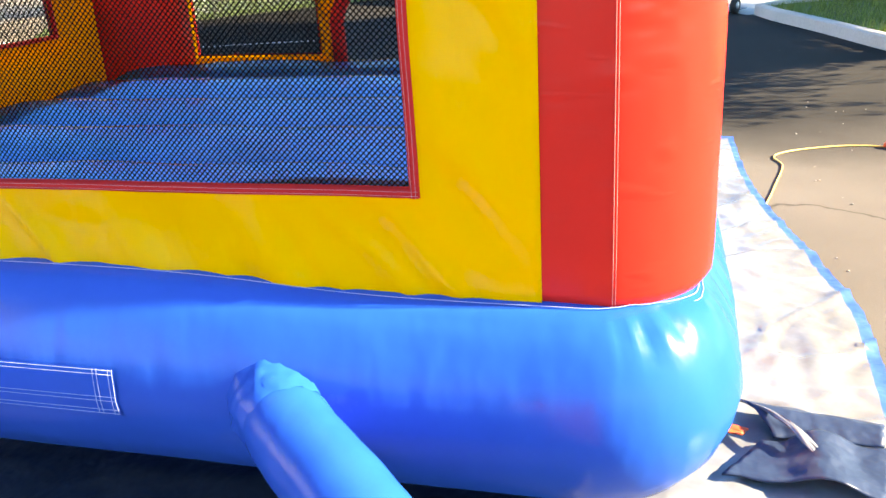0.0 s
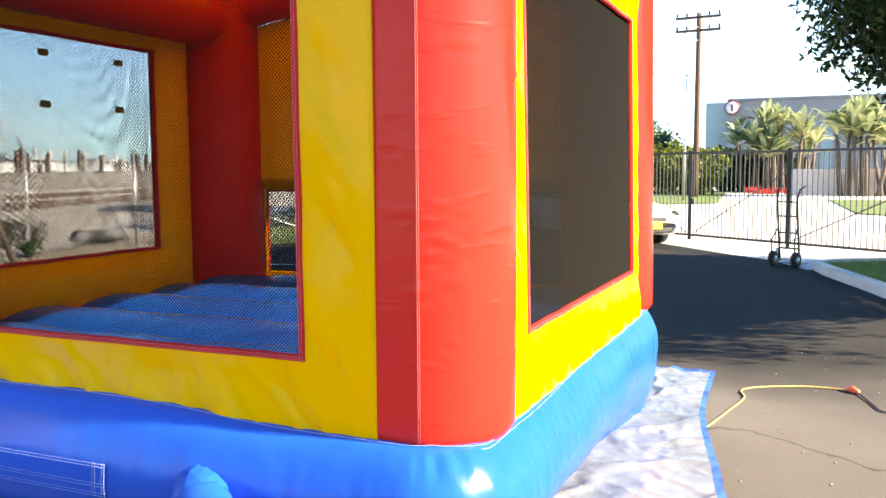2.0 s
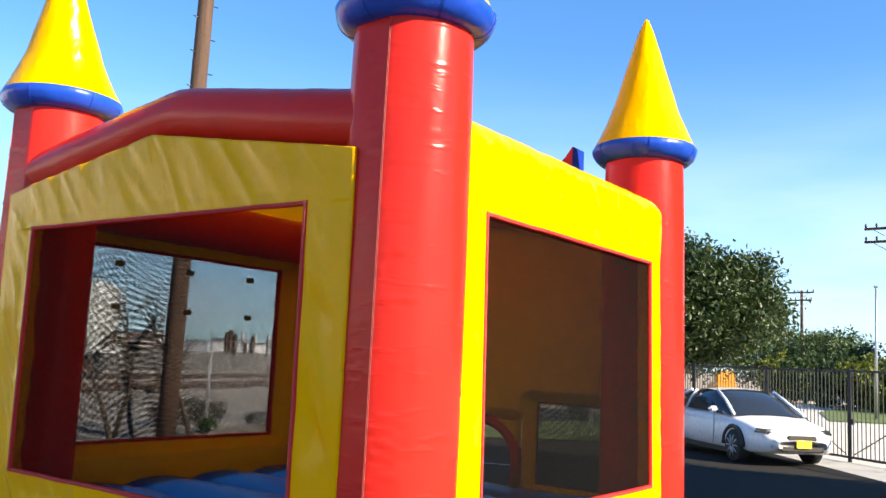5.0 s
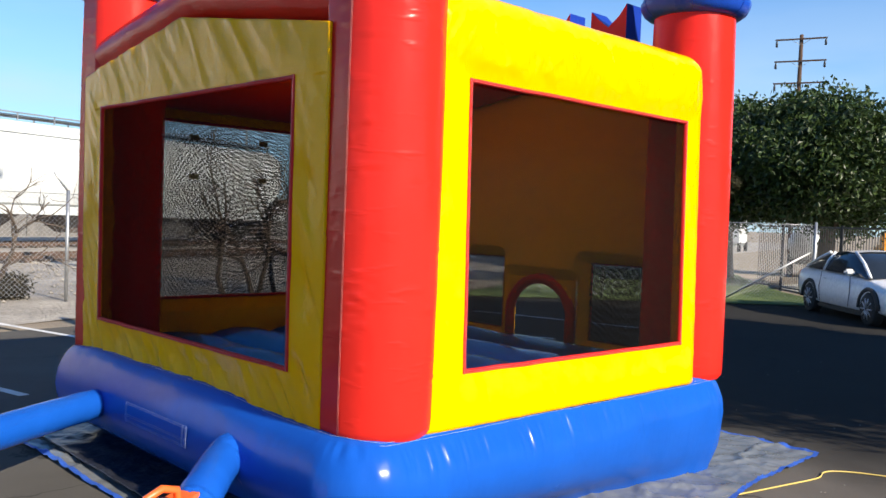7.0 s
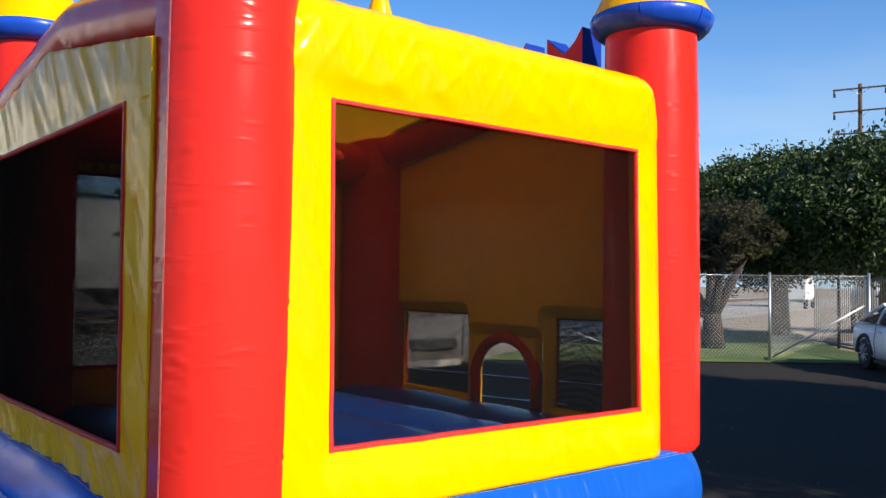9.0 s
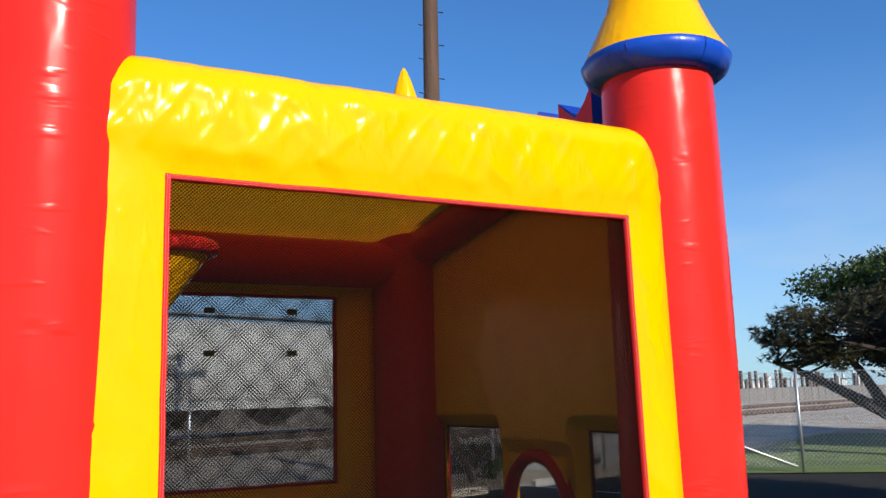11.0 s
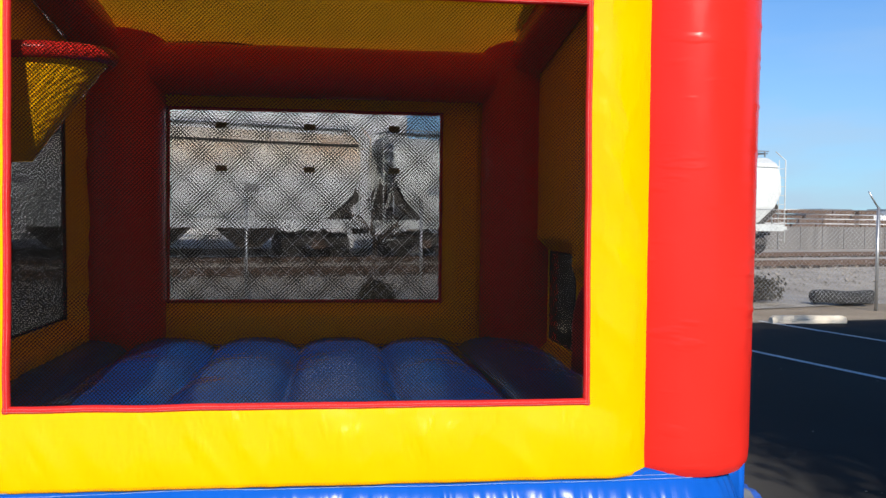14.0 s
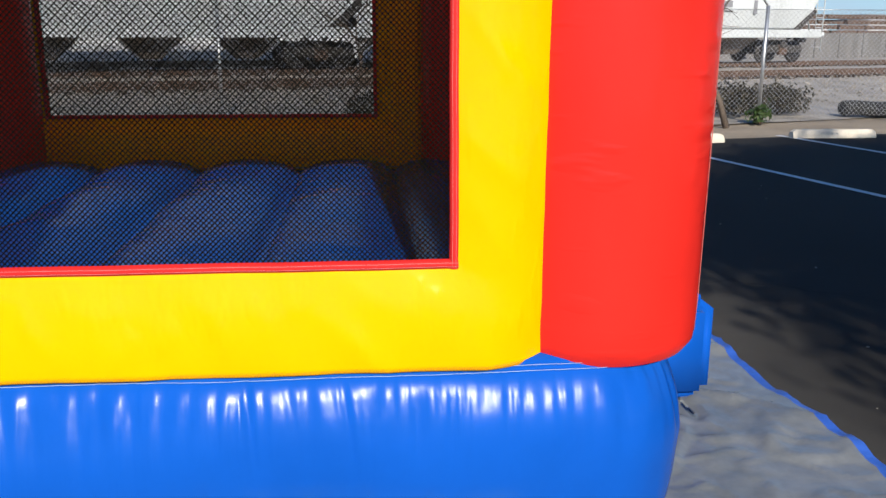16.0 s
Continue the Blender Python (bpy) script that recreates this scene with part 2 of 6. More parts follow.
def tube(name, points, radii, mat, parent=None, n=12, closed=False, label="", smooth=True):
    v, f = tube_arrays(points, radii, n, closed)
    return mesh_ob(name, v, f, mat, parent, label, smooth)


def join_arrays(lists):
    V, F = [], []
    for v, f in lists:
        o = len(V)
        V.extend(v)
        F.extend(tuple(i + o for i in g) for g in f)
    return V, F


def lathe(name, profile, mat, parent, centre=(0, 0), n=40, label="", wob=0.0, ripple=0, lean=None):
    verts, faces = [], []
    for r, z in profile:
        for k in range(n):
            w = 2 * math.pi * k / n
            q = r
            if wob:
                q += wob * (noise.noise((math.cos(w) * 2, math.sin(w) * 2, z * ripple)) + 0.5 * noise.noise((math.cos(w) * 6, math.sin(w) * 6, z * ripple * 3)))
            ox, oy = lean(z) if lean else (0.0, 0.0)
            verts.append((centre[0] + q * math.cos(w) + ox, centre[1] + q * math.sin(w) + oy, z))
    for i in range(len(profile) - 1):
        for k in range(n):
            faces.append((i * n + k, i * n + (k + 1) % n, (i + 1) * n + (k + 1) % n, (i + 1) * n + k))
    return mesh_ob(name, verts, faces, mat, parent, label)


def net_arrays(w, h, pitch=0.0098, width=0.0030, step=0.16, inside=None):
    """Crossed threads in a w x h rectangle of the xz plane; each thread is a folded strip."""
    V, F = [], []
    rgn = random.Random(int(w * 1000) + int(h * 100))
    for sgn, off in ((1, 0.0), (-1, 0.0015)):
        s2 = pitch * math.sqrt(2)
        c = -h if sgn > 0 else 0.0
        end = w if sgn > 0 else w + h
        while c < end:
            # line x = c + sgn*z
            z0, z1 = 0.0, h
            if sgn > 0:
                z0, z1 = max(0, -c), min(h, w - c)
            else:
                z0, z1 = max(0, c - w), min(h, c)
            if z1 - z0 > 0.004:
                k = max(1, int((z1 - z0) / step))
                for i in range(k):
                    a, b = z0 + (z1 - z0) * i / k, z0 + (z1 - z0) * (i + 1) / k
                    if inside and not inside(c + sgn * (a + b) / 2, (a + b) / 2):
                        continue
                    o = len(V)
                    dx = width * 0.7071
                    for z in (a, b):
                        x = c + sgn * z
                        V += [(x - dx, off + 0.001, z), (x, off - 0.0013, z), (x + dx, off + 0.001, z)]
                    F += [(o, o + 1, o + 4, o + 3), (o + 1, o + 2, o + 5, o + 4)]
            c += s2 * rgn.uniform(0.992, 1.008)
    return V, F


# ---------- the inflatable castle ----------
X0, X1, Y0, Y1 = -0.07, 3.38, 0.0, 3.56          # wall planes
XB = 3.325                                       # right side of the base
ZB = 0.70                                        # top of the blue base
CX0, CX1, CY0, CY1 = 0.232, 3.185, 0.212, 3.345      # tower axes
CR = 0.300
castle = thing("bounce_house", "red, yellow and blue inflatable castle bounce house with net windows", "bounce house")


def base_ring():
    prof = [(-0.16, 0.70), (-0.06, 0.703), (0.0, 0.698), (0.025, 0.690), (0.043, 0.677), (0.061, 0.660), (0.077, 0.639), (0.092, 0.611), (0.107, 0.578), (0.121, 0.543), (0.131, 0.50), (0.139, 0.43), (0.128, 0.36), (0.102, 0.285), (0.055, 0.215), (-0.02, 0.155), (-0.11, 0.105), (-0.21, 0.05), (-0.26, 0.006)]
    rc = 0.20
    path = []                                     # centre line with outward normals
    def side(a, b, nrm, k):
        for i in range(k):
            path.append((a + (b - a) * i / k, nrm))
    def corner(c, a0, k=26):
        for i in range(k):
            a = radians(a0 + 90 * i / k)
            path.append((Vector((c[0] + rc * math.cos(a), c[1] + rc * math.sin(a))), Vector((math.cos(a), math.sin(a)))))
    V2 = lambda x, y: Vector((x, y))
    side(V2(X0 + rc, Y0), V2(XB - rc, Y0), V2(0, -1), 260)
    corner((XB - rc, Y0 + rc), -90)
    side(V2(XB, Y0 + rc), V2(XB, Y1 - rc), V2(1, 0), 200)
    corner((XB - rc, Y1 - rc), 0)
    side(V2(XB - rc, Y1), V2(X0 + rc, Y1), V2(0, 1), 110)
    corner((X0 + rc, Y1 - rc), 90)
    side(V2(X0, Y1 - rc), V2(X0, Y0 + rc), V2(-1, 0), 260)
    corner((X0 + rc, Y0 + rc), 180)
    verts, faces = [], []
    n = len(prof)
    for i, (p, d) in enumerate(path):
        s = i * 0.03
        full = max(0.0, min(1.0, (p.x - 1.0) / 2.0)) * max(0.0, min(1.0, (0.6 - p.y) / 0.5))      # the corner by the cord stands fuller
        for j, (o, z) in enumerate(prof):
            if z < 0.40 and full:
                o += (0.112 - o) * 0.8 * full
            elif z < 0.69:
                o *= 1 - 0.12 * full
            if o > 0:                             # the long front bulges most near the column by the air tubes
                o *= 1 + 0.26 * max(0.0, -d.y) * max(0.0, min(1.0, (1.7 - p.x) / 1.2))
            pk = math.exp(-((z - 0.565) / 0.11) ** 2) if z < 0.69 else 0
            run = p.x + p.y + 0.35 * (0.62 - z) * noise.noise((p.x * 2.3, p.y * 2.3, 5))
            g1 = max(0.0, 1 - abs(noise.noise((run * 8.5, 0.3, z * 0.8))) / 0.16)
            g2 = max(0.0, 1 - abs(noise.noise((run * 17.0, 4.1, z * 1.5))) / 0.22)
            side_f = max(0.05, 1.0 - max(0.0, -d.x) * 1.2)
            w = -pk * side_f * (0.010 * g1 + 0.006 * g2 - 0.010 * noise.noise((run * 3.1, 1.7, z * 3))) + 0.012 * noise.noise((p.x * 1.6, p.y * 1.6, z * 2)) * (1 if 0.05 < z < 0.68 else 0)
            # puckers where the round corner is sewn to the column
            cr = math.exp(-((z - 0.655) / 0.03) ** 2) * (4 * abs(d.x * d.y))
            w -= 0.010 * cr * max(0.0, 1 - abs(noise.noise((math.atan2(d.y, d.x) * 5.5, z * 2, 9.0))) / 0.25)
            q = p + d * (o + w)
            crest = 0.0
            if z > 0.55:                          # the shaded side stands higher at its middle than at its ends
                k1, k2 = max(0.0, min(1.0, (p.y - 0.35) / 1.1)), max(0.0, min(1.0, (3.55 - p.y) / 0.5))
                crest = max(0.0, -d.x) * min(1.0, (z - 0.55) / 0.12) * (0.046 * k1 * k1 * (3 - 2 * k1) * k2 - 0.010)
            verts.append((q.x, q.y, z + crest + 0.008 * noise.noise((p.x * 2.0, p.y * 2.0, 7)) * (1 if z > 0.6 else 0)))
    m = len(path)
    for i in range(m):
        for j in range(n - 1):
            a, b = i * n + j, ((i + 1) % m) * n + j
            faces.append((a, a + 1, b + 1, b))
    ob = mesh_ob("base", verts, faces, M_BLUE, castle, "glossy blue inflated base with white stitching")
    # stitched double seam below the wall
    for dz in (0.0, 0.012):
        side_mix = lambda i: max(0.0, min(1.0, (-path[i][1].x - 0.15) / 0.7))
        line = [Vector(verts[i * n + 2]).lerp(Vector(verts[i * n + 4]), 1 - side_mix(i)) + Vector((0, 0, 0.004 - dz)) + Vector((path[i][1].x, path[i][1].y, 0)) * (0.004 + dz * 0.9) for i in range(m)]
        v, f = tube_arrays(line, 0.0009, 5, True)
        mesh_ob("seam", v, f, M_THREAD, ob, "white double stitching")
    return ob


base = base_ring()


def bounce_floor():
    W, D, nx, ny = X1 - X0 - 0.3, Y1 - Y0 - 0.2, 150, 40
    verts, faces = [], []
    for j in range(ny + 1):
        for i in range(nx + 1):
            x, y = X0 + 0.15 + W * i / nx, Y0 + 0.1 + D * j / ny
            s = ((x - 0.34) / 0.59) % 1.0
            z = 0.665 + 0.125 * math.sqrt(max(0.0, 1 - (2 * s - 1) ** 2)) ** 0.8
            z += 0.018 * noise.noise((x * 1.5, y * 2.2, 3))
            e = min(y - Y0 - 0.1, Y1 - 0.1 - y)
            z -= 0.10 * max(0, 1 - e / 0.28) ** 2
            verts.append((x, y, z))
    for j in range(ny):
        for i in range(nx):
            a = j * (nx + 1) + i
            faces.append((a, a + 1, a + nx + 2, a + nx + 1))
    mesh_ob("bounce_floor", verts, faces, M_BLUE, castle, "blue inflated floor with long ridges")


bounce_floor()


def tower(cx, cy, ang, top=(0.0, 0.0), tip=(0.0, 0.0), ht=1.0):
    """ang: outward direction of the corner, degrees; top, tip: how far the column's head and the cone's point stand off the foot."""
    def lean(z):
        k, q = min(1.0, max(0.0, (z - ZB) / 2.6)), max(0.0, (z - 3.44) / 1.06)
        return top[0] * k + (tip[0] - top[0]) * q, top[1] * k + (tip[1] - top[1]) * q
    def rad(z):
        return CR + 0.004 - 0.010 * max(0, (z - 2.2) / 1.1) ** 2 - 0.003 * max(0.0, 1 - (z - ZB) / 0.05)
    prof = [(CR - 0.02, ZB - 0.03)]
    for i in range(150):
        z = ZB + (3.35 - ZB) * i / 149
        prof.append((rad(z), z))
    side = 180 if cx < 1.7 else 0
    turn = 16 if (cx < 1.7) == (cy < 1.7) else -16
    seam_at = math.radians(side + turn)
    rg = random.Random(int(ang))
    # short creases that run out from the stitched seam and die away round the column
    marks = [(rg.uniform(0.95, 3.2), seam_at + rg.choice((-1, 1)) * rg.uniform(0.05, 0.5) + (rg.uniform(-2.5, 2.5) if rg.random() < 0.3 else 0), rg.uniform(0.12, 0.45), rg.uniform(0.004, 0.010), rg.uniform(-0.08, 0.08), rg.uniform(0.002, 0.0055)) for _ in range(70)]
    n = 160
    verts, faces = [], []
    for r, z in prof:
        ox, oy = lean(z)
        near = [m for m in marks if abs(m[0] - z) < 0.09]
        for k in range(n):
            w = 2 * math.pi * k / n
            q = r
            d = (math.degrees(w) - (side + turn - math.copysign(20, turn)) + 180) % 360 - 180
            if abs(d) < 20:                       # a flat strip of the round wall between two seams
                q = r * math.cos(radians(20)) / math.cos(radians(d))
            q += 0.0026 * (noise.noise((math.cos(w) * 2, math.sin(w) * 2, z * 2.2)) + 0.4 * noise.noise((math.cos(w) * 6, math.sin(w) * 6, z * 6)))
            for mz, mw, ml, mt, slope, dep in near:
                dw = (w - mw + math.pi) % (2 * math.pi) - math.pi
                if abs(dw) < ml:
                    dz = z - mz - slope * dw
                    q += dep * (1 - (dw / ml) ** 2) * (math.exp(-(dz / mt) ** 2) - 0.6 * math.exp(-((dz + 1.9 * mt) / mt) ** 2))
            verts.append((cx + q * math.cos(w) + ox, cy + q * math.sin(w) + oy, z))
    for i in range(len(prof) - 1):
        for k in range(n):
            faces.append((i * n + k, i * n + (k + 1) % n, (i + 1) * n + (k + 1) % n, (i + 1) * n + k))
    col = mesh_ob("tower", verts, faces, M_RED, castle, "tall glossy red inflated corner column")
    for da in (-0.6, 0.6):                        # stitched vertical seam
        a = radians(side + turn + da)
        zz = [ZB + (3.3 - ZB) * k / 24 for k in range(25)]
        tube("seam", [(cx + (rad(z) + 0.003) * math.cos(a) + lean(z)[0], cy + (rad(z) + 0.003) * math.sin(a) + lean(z)[1], z) for z in zz], 0.0011, M_PINK, col, 5)
    hx, hy = cx + top[0], cy + top[1]
    lathe("cone_band", [(0.25, 3.305), (0.295, 3.305), (0.335, 3.315), (0.368, 3.342), (0.390, 3.382), (0.396, 3.415), (0.385, 3.438)], M_BAND, col, (hx, hy), 64, "blue inflated band under the cone", wob=0.006, ripple=5)
    for k in range(6):
        a = radians(ang + 60 * k + 13)
        tube("band_seam", [(hx + r * math.cos(a), hy + r * math.sin(a), z) for r, z in ((0.297, 3.304), (0.337, 3.314), (0.371, 3.341), (0.394, 3.381), (0.400, 3.415), (0.389, 3.438))], 0.0022, M_NAVY, col, 5)
    cone = [(0.389, 0.0), (0.380, 0.025), (0.35, 0.08), (0.305, 0.175), (0.255, 0.295), (0.21, 0.445), (0.16, 0.615), (0.11, 0.785), (0.06, 0.945), (0.02, 1.045), (0.002, 1.07)]
    lathe("cone", [(r, 3.425 + h * ht) for r, h in cone], M_YEL, col, (hx, hy), 64, "pointed yellow inflated cone roof", wob=0.007, ripple=5, lean=lambda z: (tip[0] * max(0.0, (z - 3.44) / 1.0), tip[1] * max(0.0, (z - 3.44) / 1.0)))
    return col


tower(CX0, CY0, 225)
tower(CX1, CY0 + 0.02, 315, (0.045, 0.04))
tower(CX1, CY1, 45, tip=(-0.10, -0.18), ht=0.93)
tower(CX0, CY1, 135, tip=(-0.17, -0.18), ht=0.93)


def wall_panel(name, frame_m, U0, U1, top, holes, thick=0.12, roll=0.0, label="", fold=0.006, seed=0.0, tuck=(0.01, 0.01, 0.3), inward=False):
    """A yellow inflated wall. Local u runs along it, local -y is outward. top(u): its height; holes: rects (u0, u1, z0, z1)."""
    us = set(np.linspace(U0, U1, int((U1 - U0) / 0.016) + 1).round(4))
    ztop = max(top(u) for u in np.linspace(U0, U1, 60))
    zs = set(np.linspace(ZB - 0.02, ztop, 140).round(4))
    for a, b, c, d in holes:
        us |= {a, b}
        zs |= {c, d}
    us, zs = sorted(us), sorted(zs)
    hz = max([h[3] for h in holes], default=2.4)
    def inside(u, z):
        return any(a < u < b and c < z < d for a, b, c, d in holes)
    def hole_dist(u, z):
        best = 9.0
        for a, b, c, d in holes:
            best = min(best, math.hypot(max(a - u, 0, u - b), max(c - z, 0, z - d)))
        return best
    def where(u, z, back):
        t = top(u)
        zz = z if z <= hz else hz + (z - hz) * (t - hz) / (ztop - hz)
        hd = hole_dist(u, z)
        e = min(1.0, hd / 0.10) * min(1.0, max(0.0, min(u - U0, U1 - u)) / 0.16)
        puff = 0.030 * math.sin(min(1.0, hd / 0.30) * math.pi * 0.62)
        y = -puff if not inward else -0.1 * puff
        fs = fold * e * (noise.noise((u * 3.2 + zz * 2.4, zz * 1.1 - u * 0.4, seed)) + 0.6 * noise.noise((u * 8 + zz * 6, zz * 2.4, seed + 3)))
        if zz > hz + 0.05 and not inward:         # hard slanting creases in the slack cloth over the window
            q = min(1.0, (zz - hz - 0.05) / 0.06) * min(1.0, max(0.0, t - zz) / 0.10)
            for sc, sl, amp, sd in ((3.8, 1.1, 0.0090, 8), (7.0, -0.9, 0.0055, 2)):
                rdg = 1 - abs(noise.noise((u * sc + zz * sc * sl * 0.6, zz * sc * 0.42 - u * 0.7, seed + sd))) * 4.2
                fs -= amp * q * max(0.0, rdg) ** 1.2
        elif zz > hz + 0.05:
            fs += 0.004 * min(1.0, (zz - hz - 0.05) / 0.15) * (abs(noise.noise((u * 7 - zz * 5, zz * 5 + u * 2, seed + 8))) - 0.2)
        across, along = u * 0.82 + zz * 0.57, u * 0.57 - zz * 0.82      # slanting pull folds
        dg = abs(noise.noise((across * 6.5, along * 1.3, seed + 20)))
        fs -= fold * 0.85 * e * max(0.0, 0.30 - dg) / 0.30
        if inward and zz < hz:
            fs += fold * 0.75 * e * (noise.noise((across * 11.0, along * 1.1, seed + 27)) + 0.25)
        y += max(0.0, fs + fold * e) * (0.55 if zz > hz else 1.0) if inward else fs
        y += tuck[0] * max(0.0, 1 - (u - U0) / tuck[2]) ** 2 + tuck[1] * max(0.0, 1 - (U1 - u) / tuck[2]) ** 2
        if roll and zz > t - roll:
            k = (zz - (t - roll)) / roll
            y += roll * (1 - math.sqrt(max(0.0, 1 - k * k)))
            y = min(y, roll)
        if back:
            y = max(y, 0) + thick * (0.12 + 0.88 * e)
        return frame_m @ Vector((u, y, zz))
    verts, faces, idx = [], [], {}
    def vid(i, j, back):
        key = (i, j, back)
        if key not in idx:
            idx[key] = len(verts)
            verts.append(where(us[i], zs[j], back))
        return idx[key]
    nu, nz = len(us), len(zs)
    solid = [[not inside((us[i] + us[i + 1]) / 2, (zs[j] + zs[j + 1]) / 2) for j in range(nz - 1)] for i in range(nu - 1)]
    for i in range(nu - 1):
        for j in range(nz - 1):
            if not solid[i][j]:
                continue
            q = [(i, j), (i + 1, j), (i + 1, j + 1), (i, j + 1)]
            faces.append(tuple(vid(a, b, 0) for a, b in q))
            faces.append(tuple(vid(a, b, 1) for a, b in reversed(q)))
            for (di, dj, e0, e1) in ((-1, 0, 3, 0), (1, 0, 1, 2), (0, -1, 0, 1), (0, 1, 2, 3)):
                ii, jj = i + di, j + dj
                if not (0 <= ii < nu - 1 and 0 <= jj < nz - 1) or not solid[ii][jj]:
                    a, b = q[e0], q[e1]
                    faces.append((vid(*b, 0), vid(*a, 0), vid(*a, 1), vid(*b, 1)))
    return mesh_ob(name, verts, faces, M_YEL, castle, label)


def framed_net(panel, frame_m, rect, trim=0.022, tags=False):
    a, b, c, d = rect
    v, f = net_arrays(b - a, d - c)
    v = [frame_m @ Vector((x + a, y + 0.018, z + c)) for x, y, z in v]
    mesh_ob("net", v, f, M_NET, panel, "black mesh netting", smooth=False)
    edges = (((a, c), (b, c)), ((b, c), (b, d)), ((b, d), (a, d)), ((a, d), (a, c)))
    for p, q, inside in [(p, q, k) for k in ((0, 1) if tags else (0,)) for p, q in edges]:      # bound on both faces where both show
        du, dz = q[0] - p[0], q[1] - p[1]
        L = math.hypot(du, dz)
        k = int(L / 0.05)
        V, F = [], []
        for i in range(k + 1):
            s = i / k
            u, z = p[0] + du * s, p[1] + dz * s
            wv = 0.003 * noise.noise((u * 5, z * 5, 1))
            nx, nz = -dz / L, du / L
            ext = trim * 0.5
            uu, zz = u + (du / L) * (ext if i == k else -ext if i == 0 else 0), z + (dz / L) * (ext if i == k else -ext if i == 0 else 0)
            for o, y in ((-trim * 0.55, 0.004), (-trim * 0.45, -0.006), (0, -0.009), (trim * 0.45, -0.006), (trim * 0.55, 0.012)):
                V.append(frame_m @ Vector((uu + nx * o + wv * nx, 0.034 - y if inside else y, zz + nz * o + wv * nz)))
        for i in range(k):
            for j in range(4):
                o = i * 5 + j
                F.append((o, o + 1, o + 6, o + 5))
        trim_ob = mesh_ob("window_trim", V, F, M_TRIM, panel, "red sewn binding")
        for o in (1, 2):
            row = [Vector(V[i * 5 + o]).lerp(Vector(V[i * 5 + o + 1]), 0.55) for i in range(k + 1)]
            lift = (frame_m.to_3x3() @ Vector((0, 0.0012 if inside else -0.0012, 0)))
            tube("stitch", [p + lift for p in row], 0.0006, M_STITCH, trim_ob, 4)
    if tags:
        for u in (0.915, 1.575, 2.225):
            for z in (2.033, 2.36):
                part("tag", bm_box((0.085, 0.008, 0.045), frame_m @ Vector((3.07 - u, 0.045, z)), 0.002), M_TAG, panel, "small olive tag sewn on the net")


# outward frames: local x along the wall, local y inward
FB = Matrix.Translation((0, Y0 - 0.045, 0))
FB[1][2] = 0.020                                # this wall leans in a little
FA = Matrix.Translation((X0 + 0.010, 3.56, 0)) @ Matrix.Rotation(radians(-90), 4, "Z")      # u = 3.56 - y
FA[0][2] = -0.008                               # this wall leans out a little
FC = Matrix.Translation((3.07, Y1, 0)) @ Matrix.Rotation(radians(180), 4, "Z")      # u = 3.07 - x
FD = Matrix.Translation((X1, 0, 0)) @ Matrix.Rotation(radians(90), 4, "Z")          # u = y


def top_round(u0, u1, z, r):
    def f(u):
        d = max(0.0, min(u - u0, u1 - u))
        return z if d >= r else z - r + math.sqrt(max(0, r * r - (r - d) ** 2))
    return f


def top_gable(u0, u1, zl, zp):
    mid = (u0 + u1) / 2
    return lambda u: zp - (zp - zl) * abs(u - mid) / ((u1 - u0) / 2)


WB = (0.632, 2.74, 0.965, 2.485)
pB = wall_panel("wall_panel", FB, 0.36, 3.03, top_round(0.36, 3.03, 2.972, 0.17), [WB], 0.14, 0.16, "bright yellow inflated wall with a large net window", 0.006, 0, (0.01, 0.10, 0.24))
framed_net(pB, FB, WB)
WA = (0.572, 2.99, 0.952, 2.455)
pA = wall_panel("wall_panel", FA, 0.215, 3.27, top_gable(0.215, 3.27, 2.70, 2.93), [WA], 0.12, 0.0, "yellow gabled wall with a large net window", 0.018, 5, (0.020, 0.017, 0.3), True)
framed_net(pA, FA, WA)
WC = (0.475, 2.55, 1.022, 2.485)
pC = wall_panel("wall_panel", FC, 0.05, 2.71, top_round(0.05, 2.71, 2.95, 0.17), [WC], 0.12, 0.16, "yellow rear wall with a net window", 0.008, 9)
framed_net(pC, FC, WC, tags=True)
WD1, WD2, WD3 = (0.42, 1.22, 0.78, 1.44), (2.20, 3.08, 0.78, 1.44), (1.36, 2.06, 0.69, 1.27)
pD = wall_panel("wall_panel", FD, 0.30, 3.26, top_gable(0.30, 3.26, 2.70, 2.93), [WD1, WD2, WD3], 0.12, 0.0, "yellow front wall with two low net windows and an arched entrance", 0.008, 13)
framed_net(pD, FD, WD1)
framed_net(pD, FD, WD2)


# gable tubes, eave beams, roof
def wavy_tube(name, pts, r, mat, parent, label="", n=20, seg=0.06):
    P = [Vector(p) for p in pts]
    out = []
    for a, b in zip(P, P[1:]):
        k = max(2, int((b - a).length / seg))
        out += [a + (b - a) * i / k for i in range(k)]
    out.append(P[-1])
    R = [r * (1 + 0.03 * noise.noise((p.x * 6, p.y * 6, p.z * 3))) for p in out]
    return tube(name, out, R, mat, parent, n, label=label)


